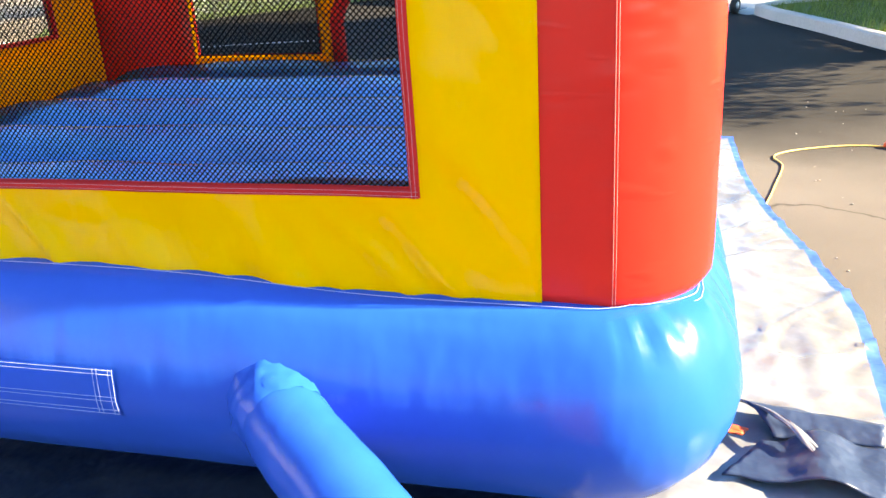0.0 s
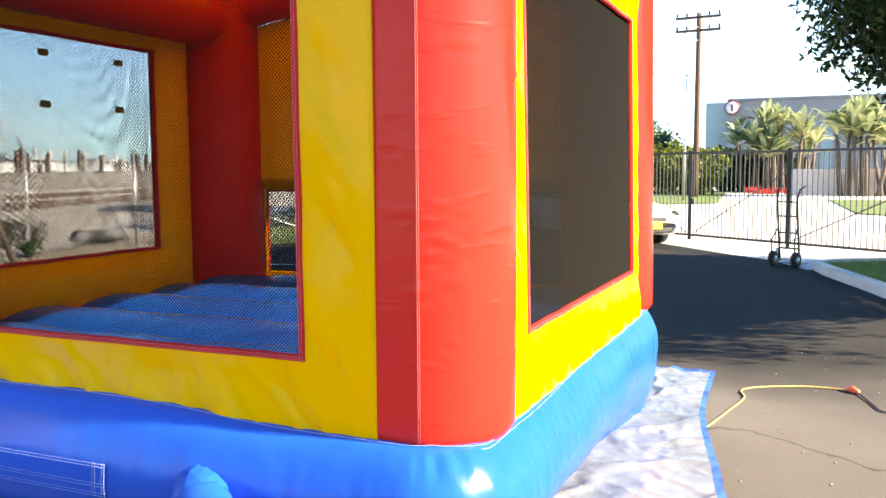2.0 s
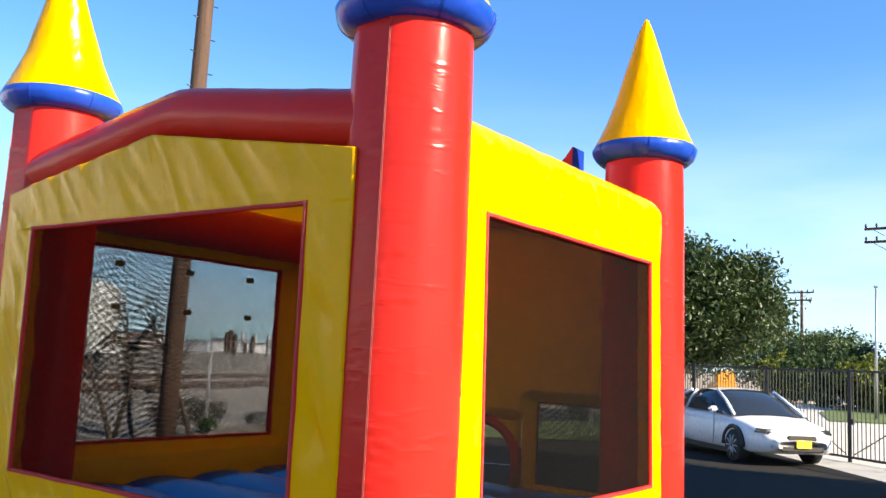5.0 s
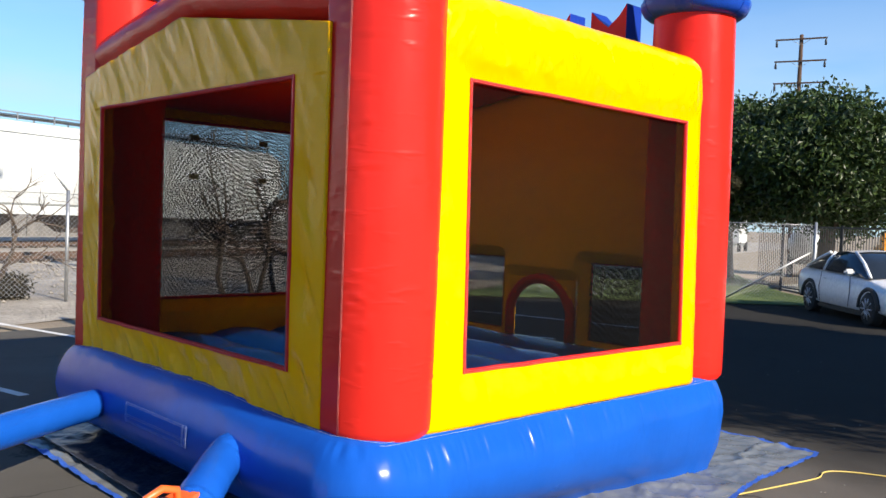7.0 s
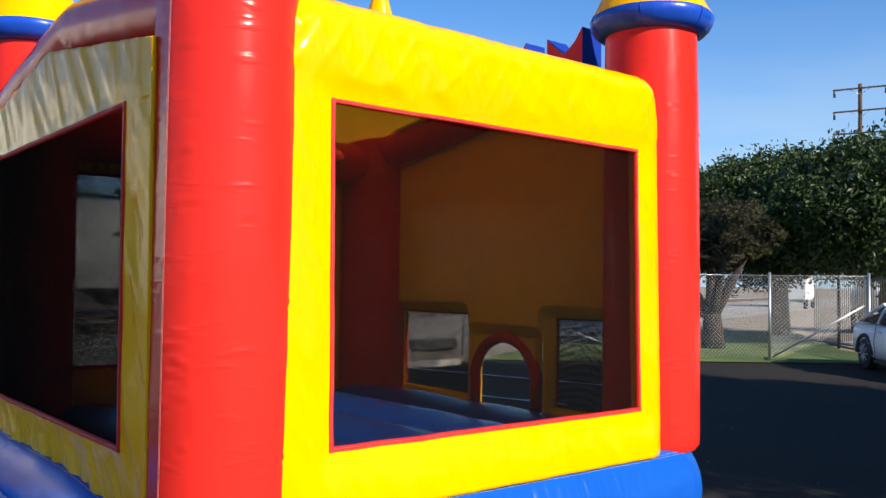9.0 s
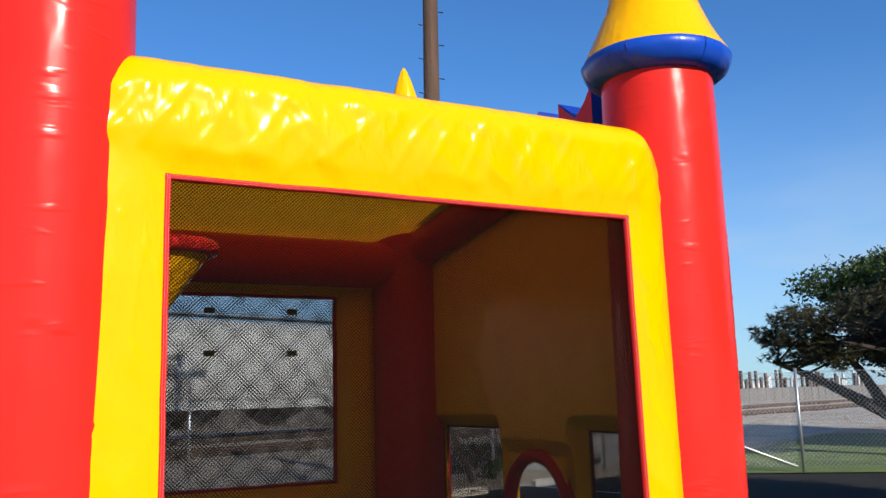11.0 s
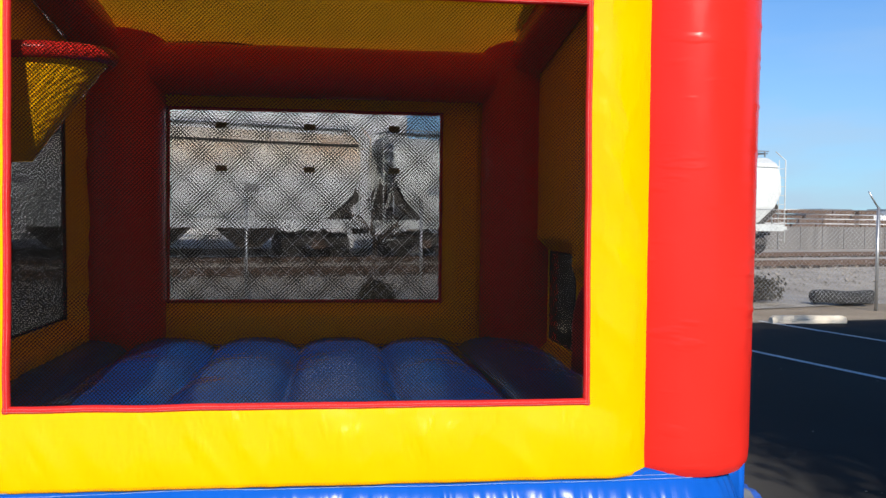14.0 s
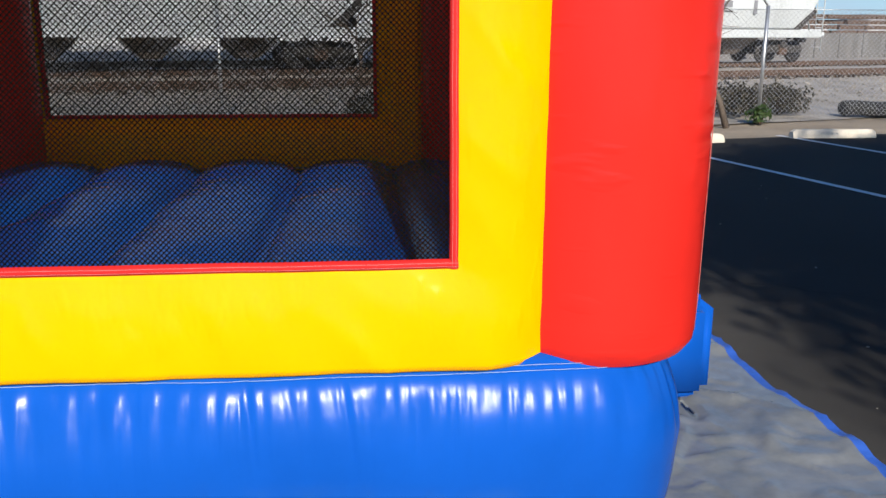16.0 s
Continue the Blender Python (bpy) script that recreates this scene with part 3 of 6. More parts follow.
for gx, g in ((X0 + 0.192, 0), (X1 - 0.17, 1)):
    wavy_tube("gable_tube", [(gx, 0.24, 2.85), (gx, 1.70, 3.072), (gx, 1.78, 3.08), (gx, 1.86, 3.072), (gx, 3.32, 2.85)], 0.165, M_RED, castle, "red inflated tube along the gable")
for gy in (Y0 + 0.30, Y1 - 0.24):
    wavy_tube("eave_tube", [(0.25, gy, 2.74), (3.11, gy, 2.74)], 0.19, M_RED, castle, "red inflated beam under the roof edge")
verts, faces = [], []
nu, nv = 40, 60
for j in range(nv + 1):
    for i in range(nu + 1):
        x = 0.06 + 3.24 * i / nu
        y = 0.16 + 3.24 * j / nv
        z = 2.93 + 0.20 * (1 - abs(y - 1.78) / 1.62) + 0.02 * noise.noise((x * 1.4, y * 1.4, 2))
        verts.append((x, y, z))
for j in range(nv):
    for i in range(nu):
        a = j * (nu + 1) + i
        faces.append((a, a + 1, a + nu + 2, a + nu + 1))
mesh_ob("roof", verts, faces, M_ROOF, castle, "yellow fabric roof cover")


def battlement(y0, y1, zb=2.85, zt=3.55):
    """Notched block: red faces along x, blue sides and top."""
    xa, xb = X1 - 0.08, X1 + 0.13
    mid = (y0 + y1) / 2
    prof = [(y0, zb), (y1, zb), (y1, zt - 0.02), (y1 - 0.07, zt - 0.09), (mid, zt - 0.17), (y0 + 0.07, zt - 0.09), (y0, zt)]
    k = len(prof)
    V = [(xa, y, z) for y, z in prof] + [(xb, y, z) for y, z in prof]
    ob = mesh_ob("battlement", V, [tuple(range(k - 1, -1, -1)), tuple(range(k, 2 * k))], M_RED, castle, "notched red and blue inflated battlement", smooth=False)
    mesh_ob("side", V, [(i, (i + 1) % k, (i + 1) % k + k, i + k) for i in range(k)], M_NAVY, ob, "dark blue side band", smooth=False)


for y0 in (0.93, 1.505, 2.08):
    battlement(y0, y0 + 0.35)

# arched entrance: infill with an arched opening, and its border
a0, a1, az0, az1 = WD3
am, ar = (a0 + a1) / 2, (a1 - a0) / 2
spring = az1 - ar
V, F = [], []
for x in (X1 - 0.02, X1 - 0.09):
    for k in range(25):
        w = math.pi * k / 24
        V += [(x, am + ar * math.cos(w), az1 + 0.01), (x, am + ar * 0.98 * math.cos(w), spring + ar * 0.98 * math.sin(w))]
for s in (0, 50):
    F += [(s + 2 * k, s + 2 * k + 1, s + 2 * k + 3, s + 2 * k + 2) for k in range(24)]
mesh_ob("arch_infill", V, F, M_YEL, pD, smooth=False)
border = [(X1 - 0.08, a1 - 0.01, 0.68), (X1 - 0.08, a1 - 0.01, spring)] + [(X1 - 0.08, am + ar * math.cos(math.pi * k / 20), spring + ar * math.sin(math.pi * k / 20)) for k in range(1, 20)] + [(X1 - 0.08, a0 + 0.01, spring), (X1 - 0.08, a0 + 0.01, 0.68)]
tube("arch_border", border, 0.045, M_TRIM, pD, 10, label="dark red padded arch border")


# entrance step in front of the arch
def rounded_block(name, x0, x1, y0, y1, z0, z1, r, mat, parent, label=""):
    bm = bm_box((x1 - x0, y1 - y0, z1 - z0), ((x0 + x1) / 2, (y0 + y1) / 2, (z0 + z1) / 2))
    bmesh.ops.bevel(bm, geom=bm.edges[:], offset=r, segments=5, affect="EDGES")
    return part(name, bm, mat, parent, label, True)


rounded_block("entrance_ramp", 3.46, 3.98, 1.12, 2.20, 0.01, 0.48, 0.06, M_BLUE, castle, "blue inflated entrance ramp")

# basketball hoop hung inside the corner
hc = Vector((0.55, 0.40, 2.27))
hoop = new("basketball_hoop")
hoop.parent = castle
tube("rim", [(hc.x + 0.33 * math.cos(w), hc.y + 0.23 * math.sin(w), hc.z + 0.02 * math.cos(w)) for w in [2 * math.pi * k / 28 for k in range(28)]], 0.033, M_RED, hoop, 10, True, "red inflated rim")
V, F = [], []
for j in range(13):
    s = j / 12
    q = 1 - 0.62 * s
    for k in range(28):
        w = 2 * math.pi * k / 28
        V.append((hc.x - 0.08 * s + 0.325 * q * math.cos(w), hc.y - 0.04 * s + 0.225 * q * math.sin(w), hc.z - 0.40 * s))
for j in range(12):
    for k in range(28):
        F.append((j * 28 + k, j * 28 + (k + 1) % 28, (j + 1) * 28 + (k + 1) % 28, (j + 1) * 28 + k))
mesh_ob("basket", V, F, M_YEL, hoop, "yellow fabric basket")

# hook-tape flap outlined with stitching on the side of the base
def base_offset(z):
    t = [(0.698, 0.0), (0.675, 0.045), (0.635, 0.085), (0.575, 0.115), (0.50, 0.13), (0.43, 0.135), (0.36, 0.128), (0.285, 0.102), (0.215, 0.055)]
    for (za, oa), (zb, ob_) in zip(t, t[1:]):
        if z >= zb:
            return oa + (ob_ - oa) * (za - z) / (za - zb)
    return 0.1


def stitch(p, q, parent):
    pts = []
    for i in range(13):
        y, z = p[0] + (q[0] - p[0]) * i / 12, p[1] + (q[1] - p[1]) * i / 12
        pts.append((X0 - base_offset(z) - 0.012, y, z))
    tube("stitch", pts, 0.0008, M_THREAD, parent, 5)


V, F = [], []
for i in range(21):
    for j in range(7):
        y, z = 1.345 + 0.83 * i / 20, 0.385 + 0.135 * j / 6
        V.append((X0 - base_offset(z) - 0.0105, y, z))
F = [(i * 7 + j, i * 7 + j + 1, i * 7 + j + 8, i * 7 + j + 7) for i in range(20) for j in range(6)]
flap = mesh_ob("deflation_flap", V, F, M_BLUE, castle, "stitched blue zip flap on the base")
for y in (1.35, 1.362, 1.395, 1.407, 2.15, 2.165):
    stitch((y, 0.39), (y, 0.517), flap)
for z in (0.392, 0.403, 0.430, 0.441, 0.503, 0.514):
    stitch((1.35, z), (2.165, z), flap)

# air tubes on the shaded side
def air_tube(pts, rad):
    P = [Vector(p) for p in pts]
    out = []
    for k in range(41):
        s = k / 40 * (len(P) - 1)
        i = min(int(s), len(P) - 2)
        f = s - i
        a, b, c, d = P[max(i - 1, 0)], P[i], P[i + 1], P[min(i + 2, len(P) - 1)]
        out.append(0.5 * ((2 * b) + (c - a) * f + (2 * a - 5 * b + 4 * c - d) * f * f + (3 * b - a - 3 * c + d) * f ** 3))
    R = [rad * (1 + 0.05 * noise.noise((p.x * 14, p.y * 14, p.z * 14))) * (0.93 if k < 2 else 1) for k, p in enumerate(out)]
    return tube("air_tube", out, R, M_BLUE, castle, 22, label="blue inflated air tube running out from the base")


t1 = air_tube([(-0.13, 0.96, 0.45), (-0.30, 0.82, 0.43), (-0.50, 0.60, 0.40), (-0.70, 0.40, 0.33)], 0.105)
air_tube([(-0.14, 2.70, 0.41), (-0.50, 2.43, 0.43), (-1.0, 2.05, 0.45), (-1.75, 1.50, 0.45)], 0.10)

def collar(parent, a, b, r, seed):
    """A gathered, wrinkled sleeve round the root of an air tube."""
    a, b = Vector(a), Vector(b)
    d = (b - a).normalized()
    s = d.orthogonal().normalized()
    q = d.cross(s)
    V, F, n, m = [], [], 56, 12
    for i in range(m + 1):
        f = i / m
        for k in range(n):
            w = 2 * math.pi * k / n
            rr = r * (1 + 0.04 * math.sin(f * math.pi)) + 0.012 * (abs(noise.noise((math.cos(w) * 5, math.sin(w) * 5, f * 3.5 + seed))) - 0.2) * 1.6 * math.sin(0.3 + 2.6 * f) - 0.006 * f ** 4
            V.append(a + (b - a) * (f + 0.10 * f * noise.noise((math.cos(w) * 2.5, math.sin(w) * 2.5, seed))) + (s * math.cos(w) + q * math.sin(w)) * rr)
    F = [(i * n + k, i * n + (k + 1) % n, (i + 1) * n + (k + 1) % n, (i + 1) * n + k) for i in range(m) for k in range(n)]
    mesh_ob("collar", V, F, M_BLUE, parent, "gathered blue sleeve round the root of the tube")


collar(t1, (-0.135, 0.955, 0.45), (-0.255, 0.86, 0.436), 0.110, 1.0)
collar(t1, (-0.60, 0.50, 0.37), (-0.66, 0.44, 0.348), 0.109, 4.0)

# air blower
blower = thing("air_blower", "orange plastic air blower with handle beside the blue base", "air blower", at=(-0.86, 0.30, 0))
M_ORANGE = plain("orange_plastic", (0.85, 0.14, 0.03), 0.4)
v, f = tube_arrays([(0, -0.13, 0.22), (0, -0.10, 0.22), (0, 0.10, 0.22), (0, 0.13, 0.22)], [0.16, 0.2, 0.2, 0.16], 28)
mesh_ob("housing", v, f, M_ORANGE, blower, "round orange housing")
part("outlet", bm_box((0.24, 0.16, 0.17), (0.10, 0.08, 0.32), 0.03, Matrix.Rotation(radians(35), 4, "Z")), M_ORANGE, blower)
tube("handle", [(-0.10, -0.05, 0.40), (-0.09, -0.05, 0.47), (-0.02, -0.03, 0.49), (0.05, -0.01, 0.47), (0.06, -0.01, 0.40)], 0.016, M_ORANGE, blower, 10)
part("base_plate", bm_box((0.36, 0.30, 0.03), (0, 0, 0.018), 0.008), M_BLACK, blower)

blower.scale = (1.14, 1.14, 1.14)

# ---------- ground ----------
def sheet(name, x0, x1, y0, y1, nx, ny, zf, mat, label, category="ground", kind="structure"):
    V = [(x0 + (x1 - x0) * i / nx, y0 + (y1 - y0) * j / ny, 0) for j in range(ny + 1) for i in range(nx + 1)]
    V = [(x, y, zf(x, y)) for x, y, _ in V]
    F = [(j * (nx + 1) + i, j * (nx + 1) + i + 1, (j + 1) * (nx + 1) + i + 1, (j + 1) * (nx + 1) + i) for j in range(ny) for i in range(nx)]
    ob = mesh_ob(name, V, F, mat)
    return tagged(ob, label, category, "", kind)


def poly_sheet(name, pts, z, mat, label, category, kind="structure", thick=0.0):
    bm = bmesh.new()
    f = bm.faces.new([bm.verts.new((x, y, z)) for x, y in pts])
    f.normal_update()
    if f.normal.z < 0:
        f.normal_flip()
    if thick:
        r = bmesh.ops.extrude_face_region(bm, geom=[f])
        for g in r["geom"]:
            if isinstance(g, bmesh.types.BMVert):
                g.co.z -= thick
        bmesh.ops.recalc_face_normals(bm, faces=bm.faces[:])
    bmesh.ops.triangulate(bm, faces=bm.faces[:], ngon_method="EAR_CLIP")
    me = bpy.data.meshes.new(name)
    bm.to_mesh(me)
    bm.free()
    me.materials.append(mat)
    return tagged(new(name, me), label, category, "", kind)


sheet("ground", -1500, 1500, -1500, 1500, 8, 8, lambda x, y: -0.06, M_DIRT, "pale dry dirt ground reaching the horizon")
EDGE = [(11.4, 11.0), (13.9, 9.2), (16.2, 7.35), (18.9, 5.15)]        # rim of the lot beside the lawn
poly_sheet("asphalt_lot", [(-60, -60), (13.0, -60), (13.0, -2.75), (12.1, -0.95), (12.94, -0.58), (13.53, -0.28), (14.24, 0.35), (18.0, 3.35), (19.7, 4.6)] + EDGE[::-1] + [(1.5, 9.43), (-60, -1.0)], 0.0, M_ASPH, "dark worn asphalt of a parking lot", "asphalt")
poly_sheet("street", [(13.2, -60), (400, -90), (400, 40), (24.6, 9.8), (19.6, 4.7), (17.92, 3.43), (14.16, 0.43), (13.45, -0.20), (12.86, -0.50), (12.0, -0.88), (12.9, -2.85)], -0.004, M_CONC, "pale sunlit concrete driveway and street", "street")
poly_sheet("lawn", EDGE + [(22, 8.2), (30, 14), (26, 18), (17, 13.5), (13, 12.0)], 0.02, M_GRASS, "green lawn strip beside the lot", "lawn")

# railway: the tracks run along TD through TP
TD = Vector((0.9496, 0.3134, 0))
TN = Vector((-0.3134, 0.9496, 0))
TP = Vector((2.5, 30.7, 0))


def rail_pos(a, s, z=0.0):
    p = TP + TD * a + TN * s
    return (p.x, p.y, z)


def bed_z(s):
    pts = [(-19.5, -0.05), (-17.5, -0.02), (-14, 0.08), (-11, 0.07), (-9.6, 0.05), (-8.4, 0.02), (-5.6, 0.02), (-4.6, 0.0), (-2.6, 0.02), (-1.6, 0.06), (1.6, 0.06), (3.5, 0.0), (60, -0.02)]
    for (s0, z0), (s1, z1) in zip(pts, pts[1:]):
        if s <= s1:
            return z0 + (z1 - z0) * (s - s0) / (s1 - s0)
    return 0.3


V, F = [], []
ss = [-19.0, -17.5, -16, -14, -12.5, -11, -10.2, -9.6, -9.0, -8.4, -7, -5.6, -4.6, -3.6, -2.6, -2.1, -1.6, 0, 1.6, 2.5, 3.5, 8, 14]
NA = 160
for i in range(NA + 1):
    a = -80 + 200 * i / NA
    for s in ss:
        V.append(rail_pos(a, s, bed_z(s) + 0.05 * noise.noise((a * 0.5, s * 0.8, 0)) + 0.03 * noise.noise((a * 2, s * 2, 0))))
for i in range(NA):
    for j in range(len(ss) - 1):
        o = i * len(ss) + j
        F.append((o, o + len(ss), o + len(ss) + 1, o + 1))
tagged(mesh_ob("embankment", V, F, M_GRAVEL), "pale gravel railway embankment with dusty slopes", "gravel", "", "structure")

M_RUST = rough_mat("rusty_rail", (0.05, 0.03, 0.02), (0.16, 0.10, 0.07), 0.75, 3, 30, 0.5, 0.004, metal=0.3)
M_TIE = rough_mat("dark_sleeper_wood", (0.03, 0.022, 0.017), (0.12, 0.085, 0.06), 0.95, 3, 30, 0.6, 0.01)


def track(s, z, label):
    t = thing("railway_track", label, "railway track", "railway tracks", "structure")
    for k in (-0.75, 0.75):
        bm = bm_box((190, 0.07, 0.15), (0, 0, 0))
        bmesh.ops.transform(bm, matrix=Matrix.Translation(rail_pos(15, s + k, z + 0.12)) @ Matrix.Rotation(math.atan2(TD.y, TD.x), 4, "Z"), verts=bm.verts[:])
        part("rail", bm, M_RUST, t)
    bm = bmesh.new()
    for i in range(150):
        m = Matrix.Translation(rail_pos(-25 + i * 0.62, s, z)) @ Matrix.Rotation(math.atan2(TD.y, TD.x), 4, "Z") @ Matrix.Diagonal((0.23, 2.5, 0.16, 1))
        bmesh.ops.create_cube(bm, size=1.0, matrix=m)
    part("sleepers", bm, M_TIE, t, "dark wooden sleepers")
    return t


track(-7.0, 0.03, "rusty railway track on gravel")
track(0.0, 0.05, "rusty railway track under the freight cars")

# painted bays and wheel stops
for k, x in enumerate((-3.4, -0.85, 1.7, 4.25, 6.76, 9.36)):
    p0, p1 = Vector((x + 0.98, 5.1)), Vector((x - 0.40, 10.8))
    d = (p1 - p0).normalized() * 0.05
    nrm = Vector((-d.y, d.x))
    poly_sheet("parking_line", [(p0 + nrm)[:], (p0 - nrm)[:], (p1 - nrm)[:], (p1 + nrm)[:]], 0.005, M_PAINT, "worn white painted parking line on asphalt", "parking line")
stop0 = thing("wheel_stop", "pale concrete wheel stop at the head of a bay", "wheel stop", "wheel stops", at=(9.68, 10.5, 0))
bm = bmesh.new()
prof = [(-0.085, 0.0), (0.085, 0.0), (0.075, 0.06), (0.05, 0.125), (-0.05, 0.125), (-0.075, 0.06)]
rings = []
for x, sc in ((-0.66, 0.75), (-0.60, 1.0), (0.60, 1.0), (0.66, 0.75)):
    rings.append([bm.verts.new((x, y, z * sc)) for y, z in prof])
for r0, r1 in zip(rings, rings[1:]):
    for i in range(6):
        bm.faces.new((r0[i], r0[(i + 1) % 6], r1[(i + 1) % 6], r1[i]))
bm.faces.new(rings[0][::-1]); bm.faces.new(rings[-1])
bmesh.ops.recalc_face_normals(bm, faces=bm.faces[:])
M_STOP = rough_mat("wheel_stop_concrete", (0.42, 0.37, 0.29), (0.62, 0.56, 0.46), 0.9, 3, 40, 0.4, 0.004)
part("block", bm, M_STOP, stop0)
for x in (-0.45, 0.45):
    tube("pin", [(x, 0, 0.10), (x, 0, 0.130)], 0.014, M_STEEL, stop0, 8)
for x in (7.1, 4.9, 2.68):
    copy_thing(stop0, pose(x, 8.9 + 0.24 * (x - 2.68), 0, 0, 0, 9 + random.uniform(-2, 2)))

# ---------- chain-link fence ----------
fence = thing("chain_link_fence", "galvanised chain-link fence along the lot", "fence", "", "structure")


def fence_run(pts, h=1.85, z=0.1, pitch=0.062):
    for (xa, ya), (xb, yb) in zip(pts, pts[1:]):
        L = math.hypot(xb - xa, yb - ya)
        m = Matrix.Translation((xa, ya, z)) @ Matrix.Rotation(math.atan2(yb - ya, xb - xa), 4, "Z")
        v, f = net_arrays(L, h, pitch, 0.0056, 0.35)
        mesh_ob("wire_mesh", [m @ Vector(q) for q in v], f, M_STEEL, fence, smooth=False)
        tube("top_wire", [(xa, ya, z + h), (xb, yb, z + h)], 0.006, M_STEEL, fence, 6)


fp = [(-22.25 + 3.2 * k, 12.9) for k in range(10)] + [(9.6, 12.9), (12.5, 12.9), (14.3, 9.0), (16.85, 7.3), (18.0, 5.6)]
fence_run(fp)
for k, (x, y) in enumerate(fp):
    post = tube("post", [(x, y, -0.05), (x, y, 2.02)], 0.032, M_STEEL, fence, 10)
    if y > 12:
        tube("outrigger_arm", [(x, y, 2.0), (x - 0.12, y - 0.05, 2.12), (x - 0.28, y - 0.1, 2.32)], 0.018, M_STEEL, post, 8)
tube("brace", [(14.25, 9.1, 0.12), (12.6, 12.65, 1.5)], 0.022, M_STEEL, fence, 8)
tube("brace", [(16.9, 7.24, 0.12), (17.96, 5.68, 1.3)], 0.022, M_STEEL, fence, 8)


# ---------- poles ----------
def utility_pole(x, y, h, r, arms, label, lean=(0, 0), arm_dir=0.0, steps=False, ins=True, name="utility_pole"):
    t = thing(name, label, "utility pole", at=(x, y, 0))
    tube("pole", [(lean[0] * z / h, lean[1] * z / h, z) for z in [h * k / 10 - (0.3 if k == 0 else 0) for k in range(11)]], [r * (1 - 0.28 * k / 10) for k in range(11)], M_WOOD, t, 16)
    for z, L in arms:
        c, s = math.cos(arm_dir), math.sin(arm_dir)
        ox, oy = lean[0] * z / h, lean[1] * z / h
        bm = bm_box((L, 0.11, 0.13), (0, 0, 0), 0.01)
        bmesh.ops.transform(bm, matrix=Matrix.Translation((ox - s * 0.2, oy + c * 0.2, z)) @ Matrix.Rotation(arm_dir, 4, "Z"), verts=bm.verts[:])
        arm = part("crossarm", bm, M_WOOD, t)
        for f in (-0.47, -0.25, 0.25, 0.47):
            if ins and (abs(f) > 0.4 or L < 3.2):
                px, py = ox - s * 0.2 + c * L * f, oy + c * 0.2 + s * L * f
                tube("insulator", [(px, py, z - 0.06), (px, py, z - 0.22), (px, py, z - 0.30), (px, py, z - 0.62)] if L > 3.2 else [(px, py, z + 0.06), (px, py, z + 0.16), (px, py, z + 0.28)], [0.03, 0.09, 0.1, 0.1] if L > 3.2 else [0.03, 0.06, 0.04], M_BLACK, arm, 8)
        for sg in (-1, 1):
            tube("arm_brace", [(ox - s * 0.14, oy + c * 0.14, z - 0.55), (ox - s * 0.2 + sg * c * 0.75, oy + c * 0.2 + sg * s * 0.75, z - 0.06)], 0.02, M_STEEL, arm, 6)
    if steps:
        for k in range(26):
            z = 2.6 + 0.36 * k
            sg = 1 if k % 2 else -1
            rr = r * (1 - 0.28 * z / h)
            tube("step_bolt", [(lean[0] * z / h, lean[1] * z / h, z), (lean[0] * z / h + sg * (rr + 0.13), lean[1] * z / h - 0.03, z + 0.01)], 0.011, M_BLACK, t, 6)
    return t


utility_pole(7.68, 11.7, 14.0, 0.19, [(13.2, 2.4)], "tall weathered wooden utility pole with step bolts", (0.12, 0), 0.3, True)
utility_pole(46.85, 5.06, 9.95, 0.17, [(9.7, 2.4), (9.0, 2.4)], "wooden utility pole with two crossarms across the street", (0.1, 0), 1.45)
utility_pole(80.0, 17.3, 9.6, 0.17, [(9.4, 2.4), (8.7, 2.0)], "distant wooden utility pole with crossarms", (0, 0), 1.4)
utility_pole(71.5, 30.7, 18.9, 0.22, [(18.5, 4.2), (16.6, 4.2), (14.7, 4.2)], "tall steel-dark power pole with three crossarms", (0.25, 0), 1.9, name="power_pole")
lp = thing("light_pole", "thin grey street light pole beyond the gate", "street lamp", at=(41.7, 5.0, 0))
tube("pole", [(0, 0, -0.1), (-0.05, -0.05, 3), (-0.12, -0.1, 6.1)], [0.08, 0.06, 0.045], M_STEEL, lp, 10)
part("luminaire", bm_box((0.30, 0.16, 0.09), (-0.15, -0.1, 6.1), 0.02), M_STEEL, lp)


# ---------- foliage ----------
def leaf_mat(name, c1, c2, rough=0.45):
    m, n, l, b = nodes_of(name)
    g = n.new("ShaderNodeNewGeometry")
    l.new(ramp(n, l, g.outputs["Random Per Island"], [(0.0, c1), (1.0, c2)]), b.inputs["Base Color"])
    b.inputs["Roughness"].default_value, b.inputs["Specular IOR Level"].default_value = rough, 0.3
    tr = n.new("ShaderNodeBsdfTranslucent")
    tr.inputs[0].default_value = (*[v * 1.3 for v in c2], 1)
    mx = n.new("ShaderNodeMixShader")
    mx.inputs[0].default_value = 0.10
    l.new(b.outputs[0], mx.inputs[1]); l.new(tr.outputs[0], mx.inputs[2])
    l.new(mx.outputs[0], n["Material Output"].inputs[0])
    return m


